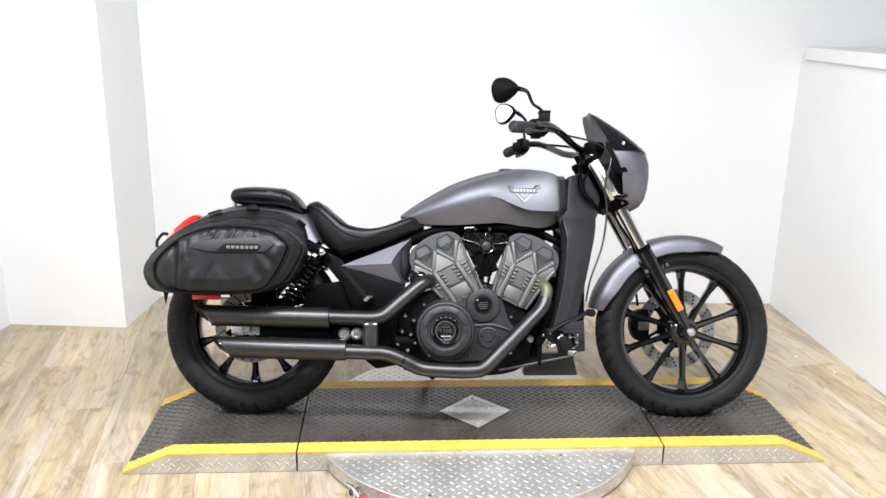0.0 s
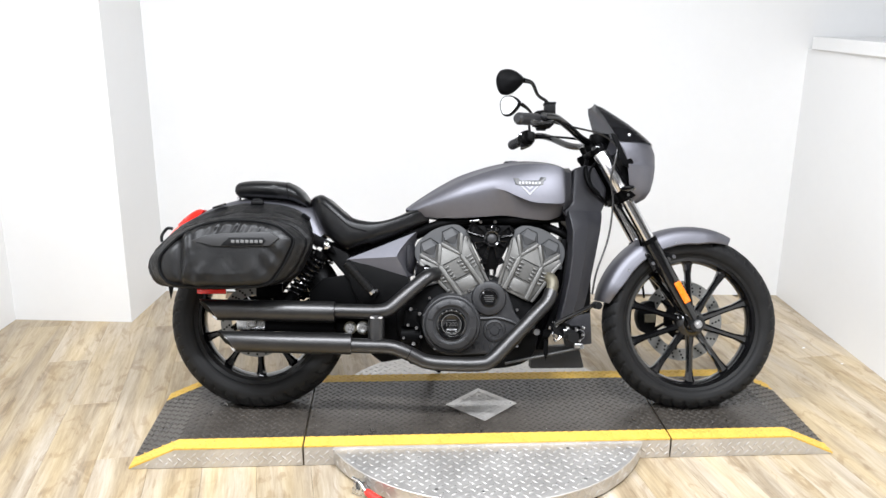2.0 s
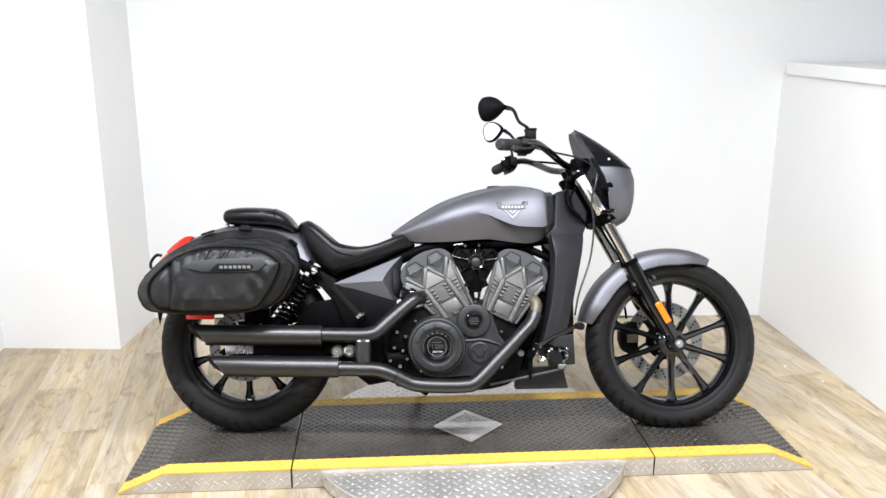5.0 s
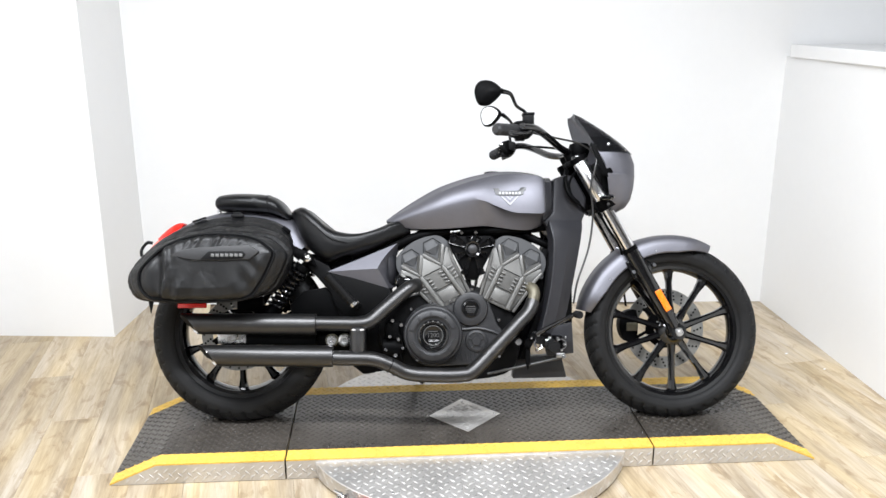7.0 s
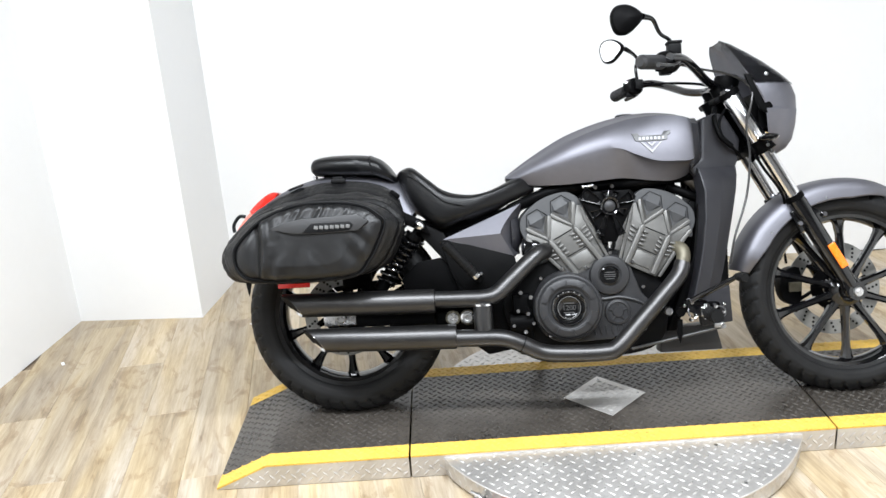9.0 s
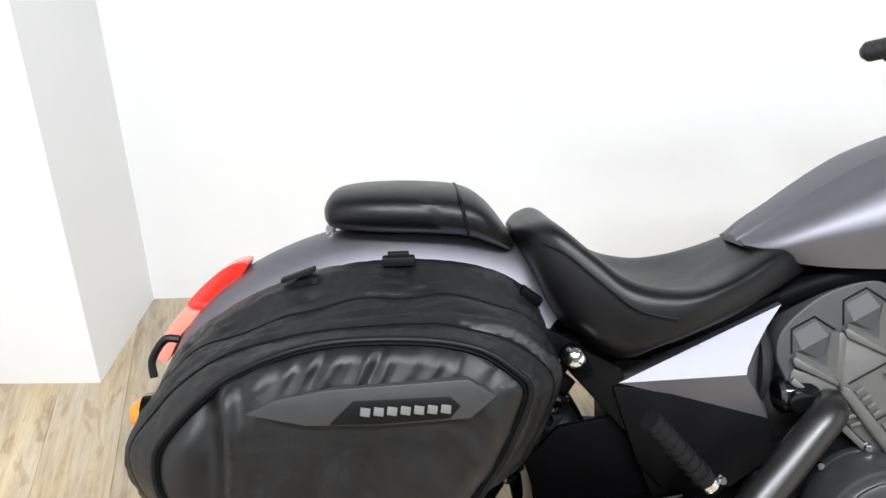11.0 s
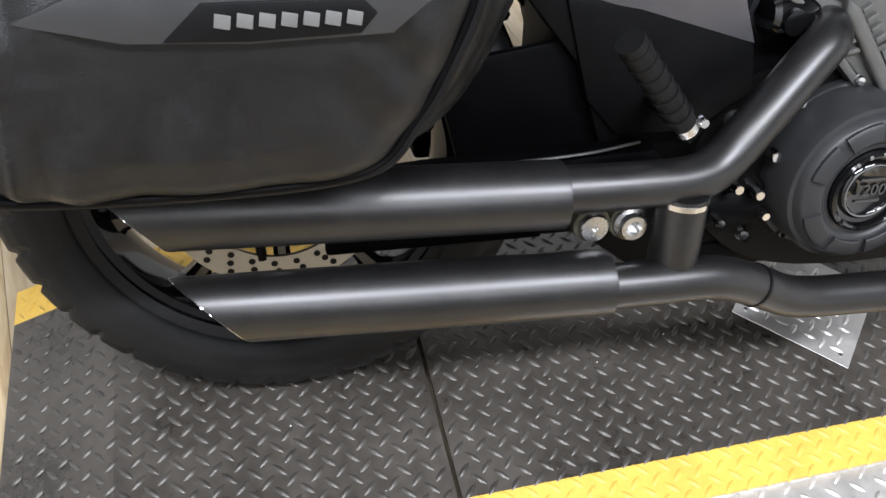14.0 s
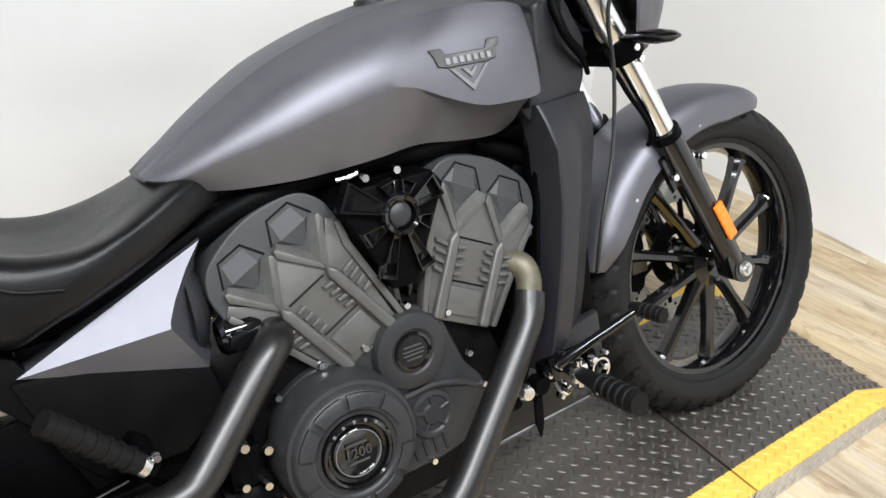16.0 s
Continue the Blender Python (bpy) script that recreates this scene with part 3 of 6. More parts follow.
part("brake_caliper", joined(box((-0.74, -0.085, 0.425), (0.09, 0.05, 0.055), 0.01), box((-0.70, -0.09, 0.40), (0.05, 0.03, 0.04), 0.006)), BLACK, bike, "black rear brake caliper")

for s in (-1, 1):
    top, low = Vector((-0.532, s * 0.122, 0.585)), Vector((-0.678, s * 0.130, 0.375))
    d = (low - top).normalized()
    body = part("shock", joined(rod(top, low, 0.008, 10), rod(top + d * 0.03, top + d * 0.05, 0.026, 20), rod(low - d * 0.10, low - d * 0.02, 0.021, 20), rod(top + Vector((0, -0.018, 0)), top + Vector((0, 0.018, 0)), 0.018, 16)), BLACK, bike, "black rear shock absorber")
    line, side = [], d.orthogonal().normalized()
    other = d.cross(side)
    turns = 8.5
    for k in range(int(turns * 14) + 1):
        a = 2 * math.pi * k / 14
        line.append(top + d * (0.045 + 0.165 * k / (turns * 14)) + (side * math.cos(a) + other * math.sin(a)) * 0.027)
    part("spring", tube(line, 0.0054, 8, smooth=0), GLOSS, body, "glossy black coil spring")
    part("shock_bolt", joined(lathe([(0, s * 0.017), (0.007, s * 0.0158), (0.0125, s * 0.0125), (0.0165, s * 0.0065), (0.0175, 0), (0, 0)], top + Vector((0, s * 0.019, 0)), "y", 32)), CHROME, body, "bright domed bolt cap")


def arch(path, half, drop, n=9, thick=0.004):
    """A mudguard: a curved sheet along (x, z) points with its width and the fall of its edges at each."""
    rings = []
    m = len(path)
    for i, (x, z) in enumerate(path):
        a, b = path[max(0, i - 1)], path[min(m - 1, i + 1)]
        t = Vector((b[0] - a[0], 0, b[1] - a[1])).normalized()
        nrm = Vector((-t.z, 0, t.x))
        if nrm.z < 0 and abs(t.x) > 0.5:
            nrm = -nrm
        outer, inner = [], []
        w, dr = half[i], drop[i]
        for k in range(n):
            u = -1 + 2 * k / (n - 1)
            fall = dr * abs(u) ** 3.2
            outer.append(Vector((x, w * (math.sin(u * math.pi / 2) * 0.4 + u * 0.6), z)) - nrm * fall)
        for p in outer[::-1]:
            inner.append(Vector((p.x, p.y * 0.97, p.z)) - nrm * thick)
        rings.append(outer + inner)
    return loft(rings)


path = flat_curve([(-0.53, 0.66), (-0.60, 0.728), (-0.72, 0.760), (-0.86, 0.758), (-0.985, 0.718), (-1.075, 0.655), (-1.140, 0.555)], 5, False)
m = len(path)
part("rear_fender", arch(path, [0.115] * m, [float(v) for v in np.interp(np.linspace(0, 1, m), [0, 0.3, 0.8, 1], [0.11, 0.12, 0.10, 0.06])], 17), GREY, bike, "satin grey rear mudguard")
part("fender_strut", prism([(-0.90, 0.60), (-0.80, 0.655), (-0.62, 0.65), (-0.52, 0.60), (-0.50, 0.555), (-0.60, 0.60), (-0.80, 0.615), (-0.89, 0.575)], -0.128, -0.118, 0.004), BLACK, bike)
lens = part("tail_light", prism(flat_curve([(-1.098, 0.664), (-1.062, 0.700), (-1.030, 0.719), (-1.008, 0.719), (-1.026, 0.694), (-1.072, 0.656)], 4), -0.044, 0.014, 0.006), RED, bike, "red tail light lens")
part("lens_divider", prism([(-1.098, 0.668), (-1.066, 0.664), (-1.068, 0.658), (-1.099, 0.661)], -0.0455, 0.0155, 0.001), REDPLASTIC, lens)
part("brake_light", prism(flat_curve([(-1.152, 0.588), (-1.136, 0.620), (-1.100, 0.660), (-1.074, 0.654), (-1.112, 0.618), (-1.136, 0.578)], 4), -0.040, 0.012, 0.006), PINK, bike, "pale red lower tail light lens")
for s in (-1, 1):
    stalk = part("rear_turn_signal", joined(rod((-1.10, s * 0.05, 0.55), (-1.135, s * 0.115, 0.532), 0.010), lathe([(0, 0.034), (0.018, 0.030), (0.024, 0.012), (0.024, -0.006)], (-1.148, s * 0.12, 0.53), "x", 20)), BLACK, bike, "black rear turn signal")
    part("signal_lens", lathe([(0, -0.024), (0.014, -0.021), (0.022, -0.010), (0.0225, -0.006), (0, -0.006)], (-1.148, s * 0.12, 0.53), "x", 20), AMBER, stalk)
part("side_reflector", box((-0.920, -0.185, 0.428), (0.098, 0.012, 0.024), 0.004), RED, bike, "red side reflector")
part("reflector_bracket", joined(box((-0.91, -0.165, 0.440), (0.05, 0.03, 0.03), 0.003), rod((-0.90, -0.15, 0.44), (-0.86, -0.125, 0.60), 0.006)), BLACK, bike)


# seats
def cushion(stations, n=20, power=2.6):
    """A padded shape: stations of x, top, bottom and half width."""
    rings = []
    for x, zt, zb, w in stations:
        zc, hh = (zt + zb) / 2, (zt - zb) / 2
        ring = []
        for k in range(n):
            t = 2 * math.pi * k / n
            c, s = math.cos(t), math.sin(t)
            ring.append((x, w * math.copysign(abs(c) ** (2 / power), c), zc + hh * math.copysign(abs(s) ** (2 / power), s)))
        rings.append(ring)
    return loft(rings)


def stations(table, count=24):
    """Rows smoothed to more rows."""
    pts = [np.array(r, float) for r in table]
    out = []
    seg = len(pts) - 1
    for i in range(count + 1):
        u = i / count * seg
        k = min(int(u), seg - 1)
        t = u - k
        a, b, c, d = pts[max(k - 1, 0)], pts[k], pts[k + 1], pts[min(k + 2, seg)]
        out.append(tuple(0.5 * (2 * b + (c - a) * t + (2 * a - 5 * b + 4 * c - d) * t * t + (3 * b - a - 3 * c + d) * t ** 3)))
    return out


pillion = part("pillion_seat", cushion(stations([(-0.8913, 0.792, 0.785, 0.03), (-0.8857, 0.806, 0.771, 0.07), (-0.8687, 0.82, 0.763, 0.095), (-0.8139, 0.826, 0.757, 0.112), (-0.7382, 0.824, 0.753, 0.118), (-0.6863, 0.816, 0.747, 0.115), (-0.6532, 0.795, 0.735, 0.106), (-0.6267, 0.759, 0.725, 0.085), (-0.6173, 0.739, 0.728, 0.05)], 30)), LEATHER, bike, "black vinyl pillion pad")
part("seam", tube([(-0.687, -0.113, 0.758), (-0.691, -0.1165, 0.781), (-0.695, -0.108, 0.806), (-0.697, -0.06, 0.8165), (-0.697, 0, 0.8185), (-0.696, 0.06, 0.8165)], 0.0022, 6), PIPING, pillion)
part("seat_bracket", joined(box((-0.86, 0, 0.752), (0.07, 0.03, 0.012), 0.002), bolt((-0.888, -0.0, 0.762), 0.008, 0.02)), STEEL, bike)
saddle = cushion(stations([(-0.608, 0.754, 0.738, 0.05), (-0.588, 0.770, 0.70, 0.098), (-0.555, 0.777, 0.635, 0.130), (-0.505, 0.738, 0.588, 0.150), (-0.465, 0.704, 0.572, 0.158), (-0.42, 0.686, 0.588, 0.158), (-0.36, 0.682, 0.610, 0.150), (-0.28, 0.706, 0.636, 0.120), (-0.22, 0.724, 0.658, 0.092), (-0.18, 0.712, 0.674, 0.065)], 48), 40, 4.2)
for v in saddle.verts:
    # the seat is dished between raised edges, and its sides are drawn in at the waist
    f = max(0.0, 1 - ((v.co.x + 0.43) / 0.17) ** 2)
    if v.co.z > 0.60 + 0.25 * max(0.0, -v.co.x - 0.45):
        v.co.z -= 0.024 * f * max(0.0, 1 - (v.co.y / 0.135) ** 2)
part("rider_seat", saddle, LEATHER, bike, "black vinyl scooped rider seat", 50)
part("seat_piping", tube([(-0.575, -0.112, 0.742), (-0.545, -0.138, 0.728), (-0.50, -0.155, 0.690), (-0.455, -0.162, 0.655), (-0.40, -0.160, 0.640)], 0.0018, 6), PIPING, bike, "stitched seat seam")
part("seat_base", prism([(-0.545, 0.605), (-0.44, 0.583), (-0.30, 0.615), (-0.19, 0.66), (-0.19, 0.64), (-0.32, 0.575), (-0.45, 0.55), (-0.53, 0.575)], -0.07, 0.07, 0.01), BLACK, bike)


# fuel tank
def tank_ring(x, zt, zb, w, zs, wc, zc, s):
    """One cross cut of the tank: top, bottom, half width, height of the widest line, crown half width and height, depth of the scooped flank."""
    wc *= 1.2
    half = [(0.0, zt), (wc * 0.30, zt - 0.0015), (wc * 0.46, zt - 0.004), (wc * 0.52, zt - 0.0085), (wc * 0.80, zc + (zt - zc) * 0.30), (wc, zc)]
    a0 = radians(44)
    for k in range(1, 8):
        a = a0 + (math.pi / 2 - a0) * k / 7
        half.append((wc + (w - wc) * (math.sin(a) - math.sin(a0)) / (1 - math.sin(a0)), zc - (zc - zs) * (math.cos(a0) - math.cos(a)) / math.cos(a0)))
    wb, deep = w * 0.80 - 0.036 * s, zs - zb
    for f, u in ((0.06, 0.015), (0.22, 0.12), (0.45, 0.34), (0.70, 0.62), (0.90, 0.87), (1.0, 1.0)):
        scoop = u + (f ** 0.6 - u) * s
        half.append((w - (w - wb) * scoop, zs - deep * f))
    half += [(wb - 0.02, zb), (0.0, zb)]
    return [(x, -y, z) for y, z in half] + [(x, y, z) for y, z in half[-2:0:-1]]


TANK_ROWS = stations([
    (-0.258, 0.726, 0.714, 0.05, 0.718, 0.03, 0.722, 0), (-0.225, 0.750, 0.702, 0.080, 0.716, 0.052, 0.738, 0), (-0.17, 0.786, 0.690, 0.106, 0.734, 0.074, 0.762, 0), (-0.09, 0.832, 0.687, 0.136, 0.756, 0.092, 0.803, 0),
    (-0.03, 0.857, 0.689, 0.150, 0.773, 0.100, 0.830, 0), (0.04, 0.879, 0.694, 0.160, 0.788, 0.105, 0.853, 0.05), (0.09, 0.890, 0.697, 0.166, 0.782, 0.108, 0.866, 0.45), (0.13, 0.897, 0.694, 0.169, 0.764, 0.110, 0.874, 0.9),
    (0.19, 0.900, 0.686, 0.171, 0.742, 0.112, 0.879, 1), (0.25, 0.895, 0.683, 0.169, 0.738, 0.112, 0.876, 1), (0.288, 0.887, 0.694, 0.164, 0.738, 0.111, 0.870, 1), (0.304, 0.880, 0.706, 0.157, 0.744, 0.107, 0.863, 1), (0.309, 0.868, 0.72, 0.137, 0.75, 0.097, 0.852, 1)], 52)


def tank_side(x, z):
    """Half width of the tank at a place on its flank."""
    ring = tank_ring(*min(TANK_ROWS, key=lambda r: abs(r[0] - x)))
    flank = [(q[2], -q[1]) for q in ring if q[1] < 0 and q[2] > 0.72]
    flank.sort()
    return float(np.interp(z, [q[0] for q in flank], [q[1] for q in flank]))


tank = part("fuel_tank", loft([tank_ring(*r) for r in TANK_ROWS]), GREY, bike, "satin grey sculpted fuel tank", 19)
part("fuel_cap", lathe([(0, 0.004), (0.024, 0.0035), (0.029, 0.001), (0.030, -0.006), (0, -0.006)], (0.13, 0, 0.898), "z", 28), COWL, tank)
# front chamfer of the tank, its shade put in by the darker COWL
part("tank_front_shade", loft([[(x, -y, z) for y, z in o] for x, o in ((0.300, ((0, 0.872), (0.08, 0.870), (0.125, 0.852), (0.140, 0.76), (0.13, 0.715), (0, 0.70))), (0.330, ((0, 0.874), (0.08, 0.870), (0.115, 0.852), (0.128, 0.77), (0.11, 0.735), (0, 0.72))), (0.342, ((0, 0.865), (0.06, 0.86), (0.09, 0.84), (0.10, 0.78), (0.08, 0.75), (0, 0.74))))]), COWL, tank, "tank front edge with its shade painted in dark grey")

# side covers
def side_cover(s):
    wedge = bmesh.new()
    tip, low = (-0.464, -0.117, 0.538), (-0.248, -0.118, 0.478)
    edge = [(-0.219, -0.092, 0.637), (-0.246, -0.107, 0.610), (-0.270, -0.122, 0.580), (-0.284, -0.132, 0.557), (-0.286, -0.134, 0.548)]
    behind = [(-0.205, -0.03, 0.632), (-0.22, -0.05, 0.606), (-0.232, -0.062, 0.575), (-0.236, -0.068, 0.55), (-0.236, -0.068, 0.54)]
    put = lambda q: wedge.verts.new((q[0], q[1] * -s, q[2]))
    t, l, t2, l2 = put(tip), put(low), put((-0.45, -0.04, 0.54)), put((-0.225, -0.05, 0.48))
    e, b = [put(q) for q in edge], [put(q) for q in behind]
    wedge.faces.new([t] + e)
    wedge.faces.new((t, e[-1], l))
    for i in range(4):
        wedge.faces.new((e[i], b[i], b[i + 1], e[i + 1]))
    wedge.faces.new((e[4], b[4], l2, l))
    wedge.faces.new((t, l, l2, t2))
    wedge.faces.new((t, t2, b[0], e[0]))
    return bevelled(wedge, 0.0022, 2, 18)


for s in (-1, 1):
    part("side_cover", side_cover(s), GREY, bike, "satin grey wedge-shaped side cover", 22)
    scoop = loft([[(-0.250 + 0.011 * i, s * (0.045 + 0.060 * math.cos(t) * (1 - 0.07 * i * i)), 0.545 + 0.078 * math.sin(t) * (1 - 0.08 * i * i)) for t in [2 * math.pi * k / 28 for k in range(28)]] for i in range(4)])
    part("intake_scoop", scoop, COWL, bike, "dark grey rounded scoop behind the side cover")
part("lower_side_panel", prism([(-0.475, 0.535), (-0.30, 0.52), (-0.245, 0.475), (-0.235, 0.42), (-0.30, 0.375), (-0.40, 0.375), (-0.44, 0.42)], -0.118, -0.06, 0.008), PANEL, bike, "matt black lower side panel")
part("lower_side_panel", mirrored(prism([(-0.475, 0.535), (-0.30, 0.52), (-0.245, 0.475), (-0.235, 0.42), (-0.30, 0.375), (-0.40, 0.375), (-0.44, 0.42)], -0.118, -0.06, 0.008)), PANEL, bike, "matt black lower side panel")
part("rear_subframe", joined(prism([(-0.54, 0.60), (-0.46, 0.56), (-0.41, 0.44), (-0.385, 0.37), (-0.415, 0.36), (-0.452, 0.46), (-0.538, 0.56)], -0.112, -0.085, 0.006), mirrored(prism([(-0.54, 0.60), (-0.46, 0.56), (-0.41, 0.44), (-0.385, 0.37), (-0.415, 0.36), (-0.452, 0.46), (-0.538, 0.56)], -0.112, -0.085, 0.006))), PANEL, bike, "black cast rear frame plates")
part("battery_box", box((-0.36, 0, 0.46), (0.20, 0.15, 0.20), 0.012), BLACK, bike)

# engine
part("crankcase", joined(prism(flat_curve([(-0.25, 0.42), (-0.16, 0.45), (0.02, 0.49), (0.16, 0.43), (0.215, 0.32), (0.20, 0.20), (0.10, 0.155), (-0.10, 0.155), (-0.22, 0.20), (-0.29, 0.30)], 4), -0.10, 0.15, 0.012)), PANEL, bike, "dark coated crankcase")
part("oil_pan", prism([(-0.26, 0.20), (0.12, 0.19), (0.10, 0.158), (-0.10, 0.155), (-0.24, 0.165)], -0.09, 0.09, 0.012), BLACK, bike)
cover = part("primary_cover", prism(flat_curve([(-0.192, 0.33), (-0.165, 0.395), (-0.10, 0.425), (-0.025, 0.425), (0.0, 0.45), (0.045, 0.468), (0.095, 0.445), (0.118, 0.395), (0.135, 0.35), (0.165, 0.305), (0.158, 0.25), (0.10, 0.213), (0.0, 0.205), (-0.12, 0.205), (-0.18, 0.25)], 5), -0.115, -0.09, 0.007, 3), CASE, bike, "dark coated engine side cover")
BC = Vector((-0.094, -0.164, 0.316))
part("round_cover", lathe([(0.105, 0.052), (0.103, 0.004), (0.099, -0.006), (0.094, -0.0075), (0.090, -0.016), (0.086, -0.0195), (0.066, -0.0215), (0.062, -0.020), (0.060, -0.017), (0.054, -0.016), (0.052, -0.012), (0, -0.012)], BC, "y", 72), CASE, cover, "dark round engine cover")
for t0, t1 in ((20, 52), (58, 92), (98, 128), (136, 166), (200, 232), (240, 272), (280, 312), (320, 350)):
    seg = []
    for k in range(7):
        t = radians(t0 + (t1 - t0) * k / 6)
        seg.append([BC + Vector((r * math.cos(t), y, r * math.sin(t))) for r, y in ((0.0665, -0.020), (0.067, -0.0252), (0.0685, -0.0262), (0.084, -0.0245), (0.0875, -0.022), (0.088, -0.015))])
    part("cover_segment", loft(seg), CASE, cover, "raised rim segment")
ring = part("badge_ring", lathe([(0.0525, -0.012), (0.052, -0.024), (0.049, -0.026), (0.046, -0.024), (0.044, -0.017), (0.039, -0.016), (0.037, -0.020), (0.034, -0.0215), (0.032, -0.019), (0.030, -0.0175), (0.0, -0.0175)], BC, "y", 56), GLOSS, cover, "glossy black engine badge")
part("badge_bezel", lathe([(0.0350, -0.0208), (0.0345, -0.0219), (0.0335, -0.0219), (0.033, -0.0205)], BC, "y", 48, True), LETTER, ring)
FACE = Matrix.Rotation(radians(90), 4, "X")
letters("badge_text", "1200", 0.021, BADGE, ring, Matrix.Translation(BC + Vector((0, -0.0195, 0))) @ FACE, 0.0006)
for k in range(8):
    t = radians(22 + 45 * k)
    if k in (2, 6):
        continue
    part("badge_bar", box(BC + Vector((0.0, -0.0185, 0.014 if k < 4 else -0.014)), (0.036 - 0.004 * (k % 4), 0.0016, 0.003), 0.0), BADGE, ring) if k in (1, 5) else None
for k in range(5):
    t = radians(50 + 20 * k)
    part("badge_rivet", lathe([(0, -0.0282), (0.002, -0.0278), (0.003, -0.0265), (0, -0.0265)], BC + Vector((0.049 * math.cos(t), 0.0015, 0.049 * math.sin(t))), "y", 8), LETTER, ring)
SC = Vector((0.040, -0.118, 0.404))
part("small_cover", lathe([(0.062, 0.0), (0.058, -0.010), (0.045, -0.014), (0.036, -0.014), (0.032, -0.010), (0, -0.010)], SC, "y", 48), CASE, cover, "dark round upper cover")
cap = part("small_badge", lathe([(0.031, -0.009), (0.030, -0.014), (0.026, -0.015), (0.024, -0.012), (0, -0.012)], SC, "y", 36), GLOSS, cover, "glossy black small badge")
for dz, wd in ((0.009, 0.03), (0.002, 0.036), (-0.004, 0.034), (-0.011, 0.026)):
    part("badge_bar", box(SC + Vector((0, -0.0125, dz)), (wd, 0.0012, 0.0025), 0.0), BADGE, cap)
VC = Vector((0.06, -0.115, 0.290))
part("boss", lathe([(0.040, 0.0), (0.038, -0.006), (0.031, -0.008), (0.028, -0.005), (0.018, -0.005), (0.015, -0.009), (0, -0.009)], VC, "y", 36), CASE, cover, "raised round boss")
for k in range(5):
    t = radians(90 + 72 * k)
    part("boss_rib", rod(VC + Vector((0.012 * math.cos(t), -0.006, 0.012 * math.sin(t))), VC + Vector((0.031 * math.cos(t), -0.006, 0.031 * math.sin(t))), 0.0028, 6), CASE, cover)
part("cover_ridge", tube([(-0.02, -0.115, 0.335), (0.02, -0.117, 0.332), (0.07, -0.117, 0.335), (0.12, -0.117, 0.322), (0.155, -0.113, 0.304)], 0.0055, 8), CASE, cover)
for k in range(6):
    part("cover_louvre", rod((-0.015 + 0.018 * k, -0.116, 0.247 + 0.001 * k), (-0.010 + 0.018 * k, -0.116, 0.222), 0.0032, 6), CASE, cover)
for x, z in ((-0.170, 0.40), (-0.10, 0.424), (-0.030, 0.426), (0.046, 0.468), (0.112, 0.437), (0.140, 0.36), (0.160, 0.30), (0.14, 0.232), (-0.188, 0.31), (0.05, 0.208), (-0.15, 0.222)):
    part("cover_bolt", bolt((x, -0.116, z + 0.004), 0.0062, 0.008), CHROME, cover, "bright bolt head")


